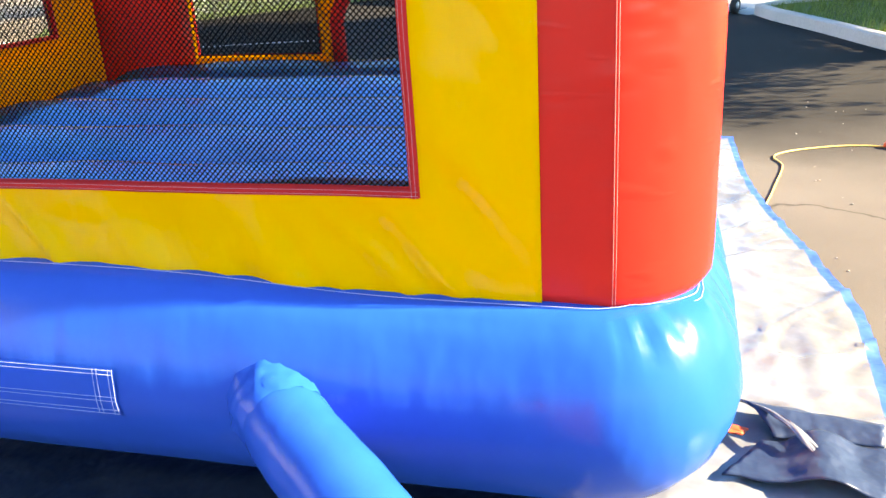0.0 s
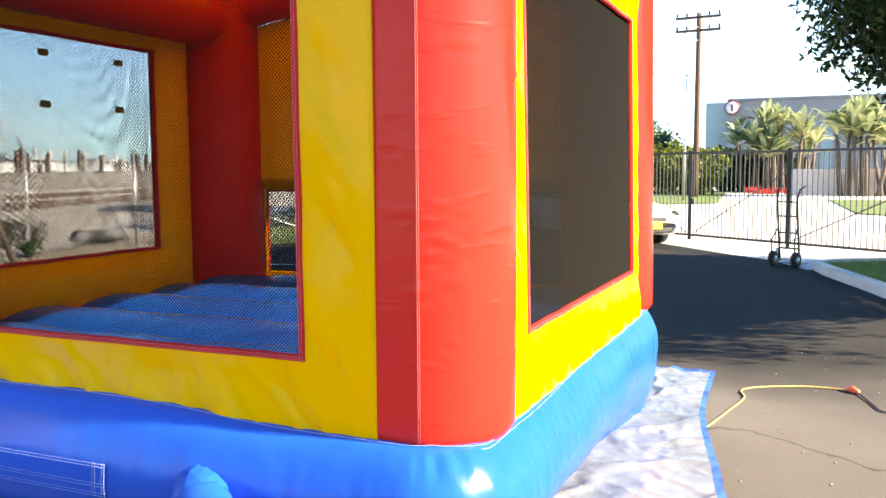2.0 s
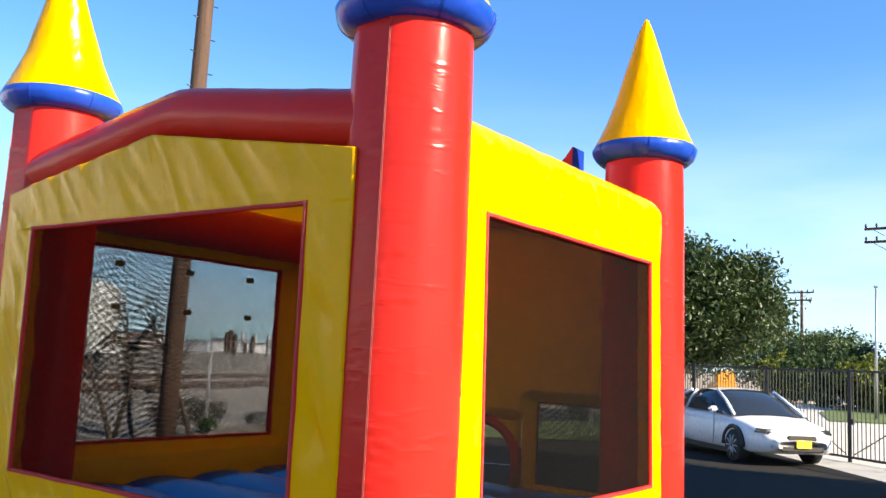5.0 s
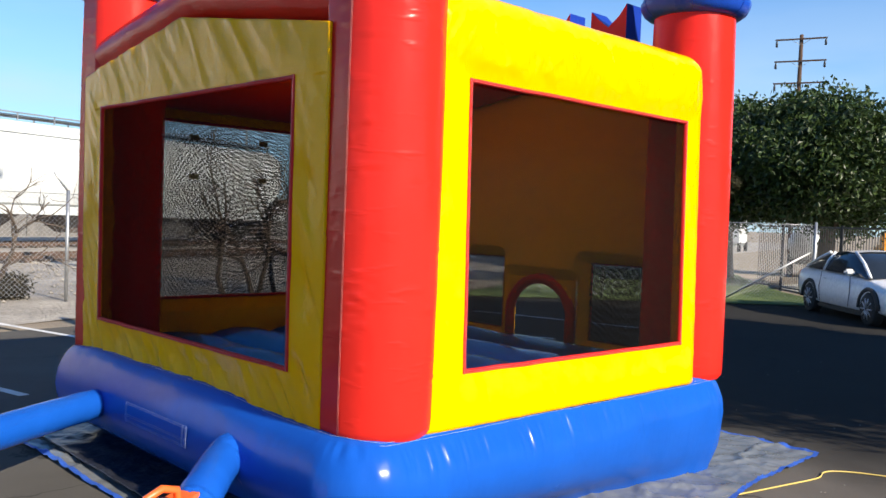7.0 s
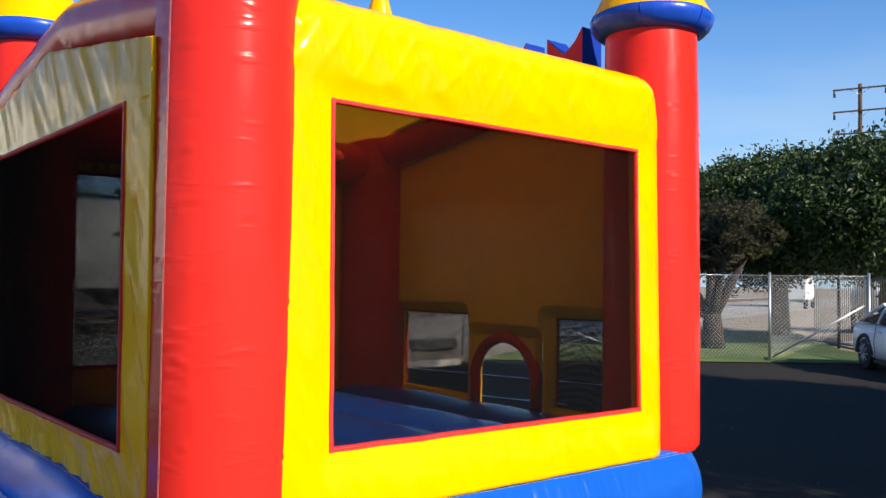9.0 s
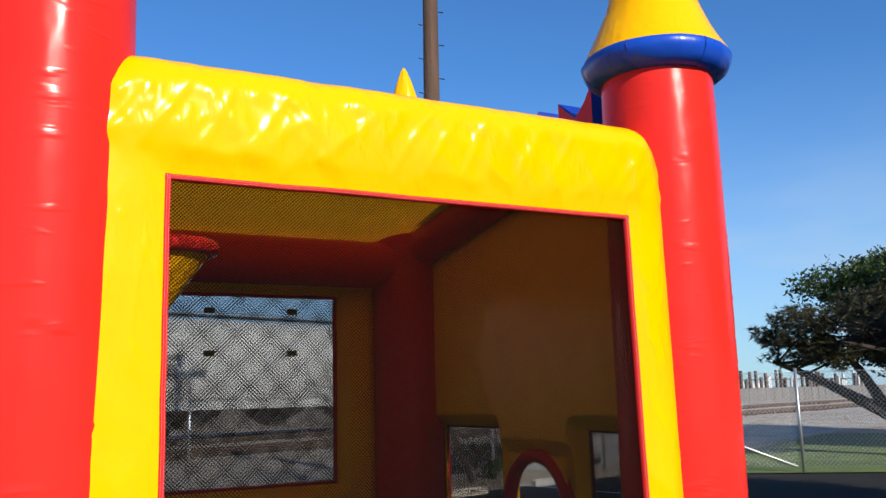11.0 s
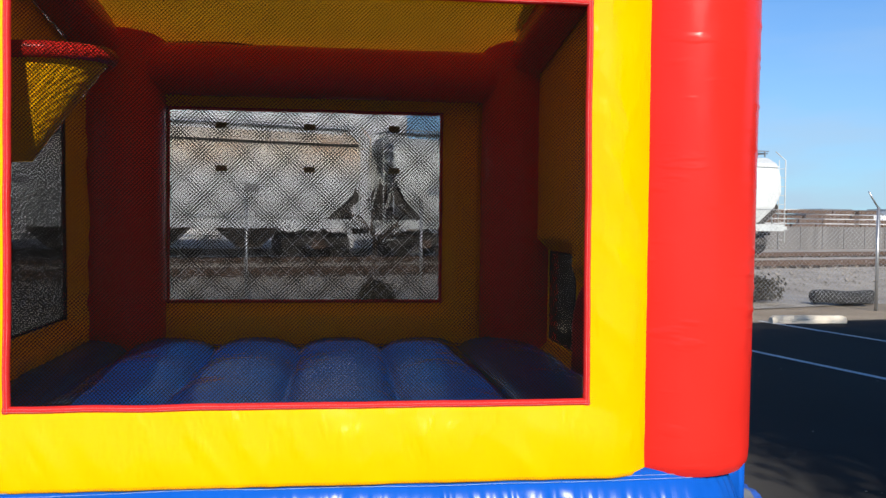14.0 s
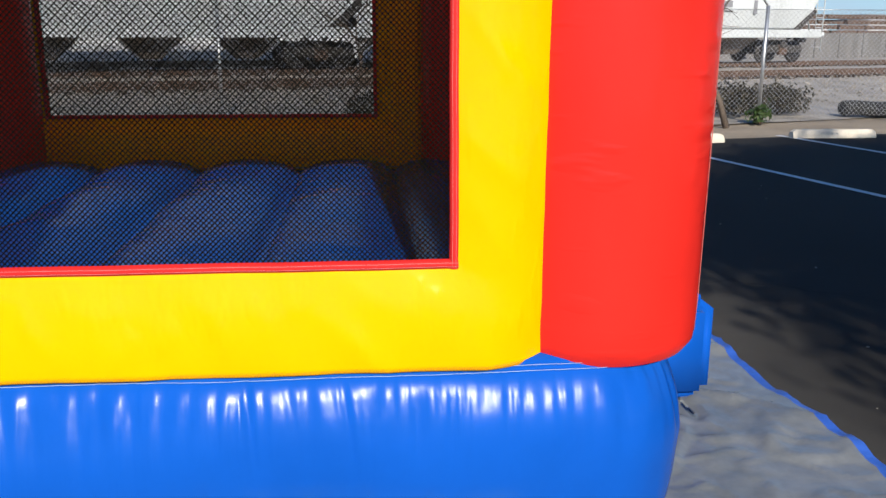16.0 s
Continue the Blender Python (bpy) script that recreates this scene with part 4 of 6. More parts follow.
M_FICUS = leaf_mat("ficus_leaves", (0.007, 0.017, 0.004), (0.046, 0.078, 0.018), 0.42)
M_PINE = leaf_mat("pine_needles", (0.012, 0.016, 0.006), (0.062, 0.052, 0.018), 0.6)
M_PBARK = rough_mat("dark_pine_bark", (0.016, 0.012, 0.010), (0.05, 0.038, 0.03), 0.95, 4, 40, 0.9, 0.02)
M_LIGHTLEAF = leaf_mat("light_leaves", (0.05, 0.085, 0.015), (0.17, 0.21, 0.06), 0.4)
M_DARKHEDGE = leaf_mat("hedge_leaves", (0.015, 0.035, 0.01), (0.06, 0.10, 0.025), 0.5)
M_YLEAF = leaf_mat("yellow_green_leaves", (0.06, 0.085, 0.008), (0.18, 0.20, 0.025), 0.5)


def leaves(rng, clumps, per, spread, size, narrow=0.45):
    """Bent leaves round clump centres."""
    unit = lambda q: q / np.linalg.norm(q, axis=1, keepdims=True)
    p = np.repeat(np.array(clumps), per, 0)
    n = len(p)
    p = p + rng.normal(0, spread, (n, 3))
    d = unit(rng.normal(0, 1, (n, 3)))
    e = unit(np.cross(d, rng.normal(0, 1, (n, 3))))
    k = np.cross(d, e)
    L = size * rng.uniform(0.6, 1.3, (n, 1))
    V = np.stack([p - d * L * 0.5, p + e * L * narrow * 0.5 + k * L * 0.06, p + d * L * 0.5, p - e * L * narrow * 0.5 + k * L * 0.06], 1).reshape(-1, 3)
    o = np.arange(n)[:, None] * 4
    F = np.stack([o + [0, 1, 2], o + [0, 2, 3]], 1).reshape(-1, 3)
    return V.tolist(), F.tolist()


def crown_points(rng, centre, radii, n, shell=0.55, bumps=0.28, seed=0):
    out = []
    while len(out) < n:
        d = rng.normal(0, 1, 3); d /= np.linalg.norm(d)
        f = 1 + bumps * noise.noise(Vector(d * 1.9) + Vector((seed, 0, 0))) * 1.6 + bumps * 0.6 * noise.noise(Vector(d * 4.5) + Vector((0, seed, 0)))
        r = (shell + (1 - shell) * rng.uniform(0, 1) ** 0.6) * f
        out.append(np.array(centre) + d * r * np.array(radii))
    return out


def tree(x, y, trunk_h, r, centre, radii, n, per, spread, size, mat, label, seed, limbs=7, narrow=0.45, name="tree", white_base=False, shell=0.55):
    rng = np.random.default_rng(seed)
    t = thing(name, label, "tree", at=(x, y, 0))
    lean = Vector((rng.uniform(-0.15, 0.15), rng.uniform(-0.15, 0.15), 0))
    tops = [Vector((0, 0, -0.1)), Vector((0.02, 0, 0.5)) + lean * 0.2, Vector((0, 0, trunk_h * 0.6)) + lean * 0.6, Vector((0, 0, trunk_h)) + lean]
    tube("trunk", tops, [r * 1.25, r, r * 0.85, r * 0.7], M_BARK, t, 14)
    C = Vector(centre)
    for k in range(limbs):
        a = 2 * math.pi * k / limbs + rng.uniform(-0.3, 0.3)
        q = C + Vector((math.cos(a) * radii[0] * 0.6, math.sin(a) * radii[1] * 0.6, radii[2] * rng.uniform(-0.4, 0.5)))
        s = tops[2].lerp(tops[3], rng.uniform(0, 1))
        mid = s.lerp(q, 0.5) + Vector((0, 0, rng.uniform(0.0, 0.4)))
        tube("limb", [s, s.lerp(mid, 0.5), mid, mid.lerp(q, 0.5), q], [r * 0.5, r * 0.42, r * 0.3, r * 0.2, r * 0.08], M_BARK, t, 8)
    V, F = leaves(rng, crown_points(rng, centre, radii, n, shell, seed=seed), per, spread, size, narrow)
    mesh_ob("crown", V, F, mat, t, "dense leafy crown", smooth=False)
    return t


tree(27.0, 12.8, 2.5, 0.34, (0, 0, 4.2), (4.2, 4.2, 2.0), 1700, 60, 0.22, 0.185, M_FICUS, "broad dark green ficus tree on the lawn", 3)
tree(25.1, 8.3, 2.3, 0.30, (0, 0, 3.9), (3.3, 3.3, 1.95), 1400, 60, 0.22, 0.18, M_FICUS, "dark green ficus tree behind the parked car", 4)


def pine(x, y, seed):
    """Forked dark trunk, crooked limbs, and tufts of needles in separate flattened pads."""
    rng = np.random.default_rng(seed)
    t = thing("pine_tree", "low dark pine with brownish green needle tufts and a forked trunk", "tree", at=(x, y, 0))
    tube("trunk", [(0, 0, -0.1), (0.02, 0.03, 0.5), (0.0, 0.05, 0.95)], [0.34, 0.27, 0.24], M_PBARK, t, 12)
    tips = []
    for ax, ay, top in ((-0.55, 0.75, 2.6), (0.45, -0.6, 2.7), (0.15, 0.2, 3.0), (-0.35, -0.5, 2.5), (-1.1, 1.9, 2.3)):
        pts = [Vector((0, 0.05, 0.85)), Vector((ax * 0.35, ay * 0.35 + 0.05, 1.3)), Vector((ax * 0.8, ay * 0.8, 1.3 + (top - 1.3) * 0.55)), Vector((ax * 1.25, ay * 1.25, top))]
        tube("limb", pts, [0.17, 0.14, 0.10, 0.05], M_PBARK, t, 8)
        tips += [(pts[2], pts[3])]
    pads = []
    for k in range(62):
        a, b = tips[int(rng.integers(0, len(tips)))]
        o = a.lerp(b, rng.uniform(0.2, 1.0))
        w = rng.uniform(0, 6.28)
        r = 2.1 * math.sqrt(rng.uniform(0.05, 1.0))
        c = Vector((-0.35 + r * math.cos(w) * 0.95, 0.45 + r * math.sin(w) * 1.15, 2.95 + rng.uniform(-0.75, 0.95) * (1 - 0.25 * r / 2.1)))
        tube("branch", [o, o.lerp(c, 0.55) + Vector((0, 0, 0.08)), c], [0.035, 0.022, 0.008], M_PBARK, t, 5)
        pads.append((c, rng.uniform(0.36, 0.62)))
    V, F = [], []
    for c, r in pads:
        for _ in range(44):                       # twig ends, each with a brush of needles
            d = Vector(rng.normal(0, 1, 3)).normalized()
            e = c + Vector((d.x * r, d.y * r, d.z * r * 0.55)) * rng.uniform(0.35, 1.0)
            for _ in range(15):
                n = (Vector(rng.normal(0, 1, 3)) + Vector((0, 0, 0.5)) + d * 0.7).normalized()
                L = rng.uniform(0.10, 0.19)
                q = n.orthogonal().normalized() * 0.018
                o = len(V)
                V += [tuple(e - q), tuple(e + q), tuple(e + n * L)]
                F.append((o, o + 1, o + 2))
    mesh_ob("needles", V, F, M_PINE, t, "brownish green needle tufts", smooth=False)
    return t


pine(19.2, 10.3, 5)
tree(10.6, -3.9, 2.2, 0.26, (0, 0, 4.8), (3.4, 2.6, 2.6), 3000, 58, 0.18, 0.14, M_FICUS, "large dark ficus tree in the planter", 6)
tree(8.2, -5.7, 2.4, 0.24, (0, 0, 4.9), (2.7, 2.4, 2.3), 1100, 48, 0.2, 0.13, M_FICUS, "ficus tree in the planter", 7)
tree(11.9, -7.6, 2.2, 0.22, (0, 0, 4.4), (2.4, 2.4, 2.0), 700, 50, 0.2, 0.13, M_FICUS, "smaller ficus tree in the planter", 8)

# planter with a kerb
KERB = [(4.5, -3.35), (6.5, -2.73), (8.6, -2.1), (9.8, -1.77), (11.4, -1.27), (12.1, -1.12), (12.5, -1.35), (12.85, -2.0), (13.2, -3.2), (13.2, -9), (4.5, -9)]
poly_sheet("planter_lawn", KERB, 0.10, M_GRASS, "grass of the planter inside its kerb", "lawn")
V, F = [], []
for k, (x, y) in enumerate(KERB[:9]):
    a, b = Vector(KERB[max(k - 1, 0)]), Vector(KERB[min(k + 1, 8)])
    d = (b - a).normalized()
    nr = Vector((-d.y, d.x))
    for o, z in ((0.075, -0.02), (0.068, 0.13), (0.045, 0.15), (-0.06, 0.15), (-0.075, 0.13), (-0.075, 0.0)):
        V.append((x + nr.x * o, y + nr.y * o, z))
for k in range(8):
    for j in range(5):
        o = k * 6 + j
        F.append((o, o + 1, o + 7, o + 6))
tagged(mesh_ob("kerb", V, F, M_CONC, smooth=False), "pale concrete kerb round the planter", "kerb", "", "structure")

# ---------- iron gate ----------
gate = thing("iron_gate", "black iron picket gate across the drive", "gate", "", "structure")
G0, GD = Vector((13.95, -3.30)), Vector((0.600, 0.800))
bmp = bm_box((0.015, 0.015, 1.78), (0, 0, 0))
picket_me = bpy.data.meshes.new("picket")
bmp.to_mesh(picket_me); bmp.free()
picket_me.materials.append(M_BLACK)
GL = 16.6
for k in range(int(GL / 0.118)):
    p = G0 + GD * (0.06 + 0.118 * k)
    o = new("picket", picket_me)
    o.parent = gate
    o.matrix_world = pose(p.x, p.y, 1.01, 0, 0, math.degrees(math.atan2(GD.y, GD.x)))
for z, hh in ((1.93, 0.05), (0.10, 0.05)):
    bm = bm_box((GL, 0.045, hh), (GL / 2, 0, 0), 0.004)
    bmesh.ops.transform(bm, matrix=pose(G0.x, G0.y, z, 0, 0, math.degrees(math.atan2(GD.y, GD.x))), verts=bm.verts[:])
    part("rail", bm, M_BLACK, gate)
for s in (0.0, 3.43, 6.07, 8.8, 11.9, 15.0):
    p = G0 + GD * s
    part("post", bm_box((0.075, 0.075, 2.02), (p.x, p.y, 0.98), 0.006), M_BLACK, gate)
for s0, s1 in ((3.33, 0.2), (5.97, 3.53), (6.17, 8.7)):
    a, b = G0 + GD * s0, G0 + GD * s1
    tube("brace", [(a.x, a.y, 0.15), (b.x, b.y, 1.5)], 0.012, M_BLACK, gate, 6)
lk = G0 + GD * 6.07
part("latch", bm_box((0.12, 0.08, 0.12), (lk.x, lk.y - 0.05, 0.85), 0.01), M_BLACK, gate)
M_BROWN = plain("brown_painted_steel", (0.22, 0.06, 0.04), 0.6)
gp = thing("gate_post", "brown painted steel gate post beside the planter", "gate post", at=(13.7, -3.6, 0))
part("column", bm_box((0.16, 0.16, 2.3), (0, 0, 1.14), 0.01), M_BROWN, gp)
part("cap", bm_box((0.20, 0.20, 0.04), (0, 0, 2.30), 0.008), M_BROWN, gp)

# ---------- hand truck ----------
ht = thing("hand_truck", "black two-wheeled hand truck standing on the asphalt", "hand truck", at=(12.5, -0.66, 0), rz=62)
for sx in (-0.17, 0.17):
    tube("side_rail", [(sx, -0.06, 0.08), (sx, 0.0, 0.5), (sx, 0.07, 1.10), (sx * 1.1, 0.02, 1.24), (sx * 1.15, -0.12, 1.30)], 0.017, M_BLACK, ht, 8)
    tube("wheel_strut", [(sx, 0.03, 0.62), (sx * 1.15, 0.16, 0.45), (sx * 1.2, 0.14, 0.14)], 0.012, M_BLACK, ht, 8)
    w = tube("wheel", [(sx * 1.15 - 0.035, 0.10, 0.125), (sx * 1.15 - 0.028, 0.10, 0.125), (sx * 1.15 + 0.028, 0.10, 0.125), (sx * 1.15 + 0.035, 0.10, 0.125)], [0.10, 0.125, 0.125, 0.10], M_RUBBER, ht, 20)
    tube("hub", [(sx * 1.15 - 0.04, 0.10, 0.125), (sx * 1.15 + 0.04, 0.10, 0.125)], 0.05, M_STEEL, w, 12)
for z in (0.30, 0.55, 0.82, 1.05):
    tube("rung", [(-0.17, -0.03 + 0.09 * z, z), (0.17, -0.03 + 0.09 * z, z)], 0.013, M_BLACK, ht, 8)
part("toe_plate", bm_box((0.42, 0.22, 0.012), (0, -0.17, 0.045), 0.003), M_BLACK, ht)
tube("axle", [(-0.2, 0.10, 0.125), (0.2, 0.10, 0.125)], 0.012, M_STEEL, ht, 8)

# ---------- tarp, cord, folded sheet ----------
def tarp():
    x0, x1, y0, y1, nx, ny = -0.42, 4.30, -0.60, 4.1, 240, 220
    V, F = [], []
    for j in range(ny + 1):
        for i in range(nx + 1):
            u, v = i / nx, j / ny
            x, y = x0 + (x1 - x0) * u, y0 + (y1 - y0) * v
            e = min(x - x0, x1 - x, y - y0, y1 - y)
            y += (0.03 * math.sin(u * 9 + 1) - 0.09 + 0.14 * max(0, min(x, 3.1) - 1.5) + 0.09 * max(0, x - 3.1)) * max(0, 1 - v * 3)
            x += 0.06 * noise.noise((y * 1.3, 4, 0)) * (1 if u > 0.9 or u < 0.1 else 0) + (0.18 * u ** 8 * math.exp(-((y - 0.6) / 0.8) ** 2)) * 0.5
            z = 0.012 + 0.022 * max(0, noise.noise((x * 2.6, y * 2.6, 0))) + 0.012 * abs(noise.noise((x * 7, y * 7, 3))) + 0.03 * max(0, noise.noise((x * 1.1, y * 5, 9)) - 0.25)
            z += 0.018 * max(0.0, 0.10 - abs(noise.noise((x * 2.1 + y * 0.6, y * 1.6, 21)))) / 0.10 + 0.010 * max(0.0, 0.08 - abs(noise.noise((x * 4.6, y * 5.2 + x, 33)))) / 0.08
            V.append((x, y, max(0.008, z)))
    hem, body = [], []
    for j in range(ny):
        for i in range(nx):
            o = j * (nx + 1) + i
            (hem if min(i, nx - 1 - i) < 2 or min(j, ny - 1 - j) < 2 else body).append((o, o + 1, o + nx + 2, o + nx + 1))
    t = thing("ground_tarp", "wrinkled grey tarp with a blue hem under the bounce house", "tarp")
    mesh_ob("sheet", V, body, M_TARP, t)
    mesh_ob("hem", V, hem, M_TARPB, t, "blue hem of the tarp")


tarp()


def draped(name, corners, mat, label, lift, thick=0.006, n=22, seed=0.0, category="tarp", parent=None):
    """A stiff folded sheet over four corners; lift(u, v) gives its height."""
    A, B, C, D = [Vector(c) for c in corners]
    V, F = [], []
    for s in (0, 1):
        for j in range(n + 1):
            for i in range(n + 1):
                u, v = i / n, j / n
                p = (A * (1 - u) + B * u) * (1 - v) + (D * (1 - u) + C * u) * v
                z = lift(u, v) + 0.006 * noise.noise((u * 5, v * 4, seed)) - s * thick
                p = p + Vector((0.010 * noise.noise((u * 4, v * 4, seed + 3)), 0.010 * noise.noise((u * 4, v * 4, seed + 5))))
                V.append((p.x, p.y, max(z, 0.036 - s * thick)))
    m, o = n + 1, (n + 1) ** 2
    for j in range(n):
        for i in range(n):
            a = j * m + i
            F += [(a, a + 1, a + m + 1, a + m), (o + a, o + a + m, o + a + m + 1, o + a + 1)]
    for i in range(n):
        for a, b in ((i, i + 1), (n * m + i + 1, n * m + i), ((i + 1) * m, i * m), (i * m + n, (i + 1) * m + n)):
            F.append((b, a, o + a, o + b))
    ob = mesh_ob(name, V, F, mat, parent, "" if parent is None else label)
    if parent is None:
        tagged(ob, label, category)
    return ob


bs = thing("black_sheet", "wrinkled black plastic sheet along the shaded foot of the base", "plastic sheet")
M_BSHEET = vinyl("black_plastic_sheet", (0.022, 0.024, 0.030), 0.32, 0.7)
draped("sheet", [(-0.34, 0.15), (-0.30, 3.75), (0.24, 3.70), (0.24, 0.30)], M_BSHEET, "", lambda u, v: 0.055 + 0.014 * noise.noise((u * 26, v * 3, 2)) + 0.010 * noise.noise((u * 60, v * 6, 5)), 0.004, 60, 11, parent=bs)

fs = thing("folded_sheet", "folded dark blue plastic sheet lying on the grey tarp", "plastic sheet")
draped("fold", [(0.70, -0.21), (0.62, -0.62), (0.50, -0.60), (0.50, -0.30)], M_TARPD, "", lambda u, v: 0.05 + 0.035 * math.sin(v * math.pi) * (1 - 0.5 * u), seed=1, parent=fs)
draped("fold", [(0.49, -0.27), (0.50, -0.62), (0.24, -0.56), (0.30, -0.15)], M_TARPD, "", lambda u, v: 0.042 + 0.05 * math.exp(-((u - 0.45 - 0.2 * v) / 0.2) ** 2), seed=4, parent=fs)
draped("pale_edge", [(0.69, -0.215), (0.67, -0.24), (0.32, -0.46), (0.31, -0.43)], M_TARP, "pale silver edge of the sheet", lambda u, v: 0.060 + 0.045 * math.sin(v * math.pi), seed=7, parent=fs)
M_STRAP = vinyl("orange_red_strap", (0.80, 0.10, 0.035), 0.4, 0.3)
draped("red_strap", [(0.575, -0.11), (0.535, -0.235), (0.495, -0.215), (0.52, -0.10)], M_STRAP, "short flat orange-red strap end lying on the tarp", lambda u, v: 0.05, 0.004, 8, 9, "strap")

cord = thing("extension_cord", "yellow extension cord lying on the asphalt with an orange plug", "extension cord")
M_CORD = plain("yellow_cord", (0.60, 0.44, 0.12), 0.5)
cp = [(2.67, -0.426), (3.01, -0.505), (3.302, -0.565), (3.548, -0.616), (3.688, -0.633), (3.78, -0.615), (3.84, -0.6), (3.93, -0.62), (4.03, -0.72), (4.11, -0.87), (4.17, -1.04), (4.18, -1.2), (4.16, -1.3)]
sm = []
for k in range(len(cp) * 5 - 4):
    s = k / 5
    i = min(int(s), len(cp) - 2)
    f = s - i
    P = [Vector(cp[max(0, min(len(cp) - 1, i + q))]) for q in (-1, 0, 1, 2)]
    q = 0.5 * ((2 * P[1]) + (P[2] - P[0]) * f + (2 * P[0] - 5 * P[1] + 4 * P[2] - P[3]) * f * f + (3 * P[1] - P[0] - 3 * P[2] + P[3]) * f ** 3)
    sm.append((q.x, q.y, 0.007))
tube("cable", sm, 0.0058, M_CORD, cord, 8)
plug = tube("plug", [(4.16, -1.3, 0.02), (4.13, -1.335, 0.022), (4.08, -1.37, 0.02)], [0.018, 0.026, 0.016], plain("orange_plug", (0.75, 0.16, 0.06), 0.5), cord, 10)
bk = [(4.08, -1.37, 0.012), (3.87, -1.43, 0.008), (3.66, -1.48, 0.008), (3.57, -1.60, 0.008), (3.59, -2.0, 0.008), (3.47, -2.5, 0.008)]
tube("black_cable", bk, 0.006, M_RUBBER, cord, 8)
M_RUBB = rough_mat("debris_stone", (0.10, 0.095, 0.085), (0.30, 0.28, 0.25), 0.9, 20, 80, 0.3, 0.002)
bm = bmesh.new()
rg = random.Random(5)
for _ in range(140):
    x, y = rg.uniform(3.2, 9.5), rg.uniform(-2.2, 6.5)
    if rg.random() < 0.4:
        x, y = rg.uniform(1.5, 5.5), rg.uniform(-2.2, -0.7)
    r = rg.uniform(0.003, 0.008)
    bmesh.ops.create_icosphere(bm, subdivisions=1, radius=r, matrix=Matrix.Translation((x, y, r * 0.4)) @ Matrix.Diagonal((1.4, 1, 0.6, 1)))
me = bpy.data.meshes.new("pebbles")
bm.to_mesh(me); bm.free()
me.materials.append(M_RUBB)
tagged(new("pebbles", me), "small pale pebbles scattered on the asphalt", "pebbles", "", "stuff")

# ---------- freight cars ----------
M_CARW = rough_mat("weathered_white_paint", (0.34, 0.35, 0.34), (0.54, 0.56, 0.55), 0.6, 0.5, 12, 0.15, 0.004, stretch=(1.0, 1.0, 0.25), mid=(0.50, 0.52, 0.51))
M_CARR = rough_mat("rust_stained_white_paint", (0.42, 0.20, 0.07), (0.68, 0.66, 0.60), 0.65, 0.35, 9, 0.15, 0.004, stretch=(1.0, 1.0, 1.6), mid=(0.60, 0.52, 0.42))
# rust runs down from the eaves of the stained car
rn, rl = M_CARR.node_tree.nodes, M_CARR.node_tree.links
rtc, rsp, rmr, rmx = rn.new("ShaderNodeTexCoord"), rn.new("ShaderNodeSeparateXYZ"), rn.new("ShaderNodeMapRange"), rn.new("ShaderNodeMix")
rl.new(rtc.outputs["Object"], rsp.inputs[0]); rl.new(rsp.outputs[2], rmr.inputs[0])
for k, v in ((1, 2.5), (2, 3.5), (3, 0.1), (4, 1.0)):
    rmr.inputs[k].default_value = v
rmx.data_type = "RGBA"
rmx.inputs[6].default_value = (0.55, 0.58, 0.60, 1)
rl.new(rmr.outputs[0], rmx.inputs[0])
rl.new(rn["Principled BSDF"].inputs["Base Color"].links[0].from_socket, rmx.inputs[7])
rl.new(rmx.outputs[2], rn["Principled BSDF"].inputs["Base Color"])
M_CHUTE = rough_mat("dusty_brown_steel", (0.07, 0.055, 0.045), (0.20, 0.16, 0.13), 0.85, 1.5, 14, 0.3, 0.005)
M_UNDER = plain("dark_steel_and_shade", (0.045, 0.04, 0.036), 0.8)
M_INK = plain("grey_lettering", (0.22, 0.22, 0.23), 0.7)
TA = math.atan2(TD.y, TD.x)


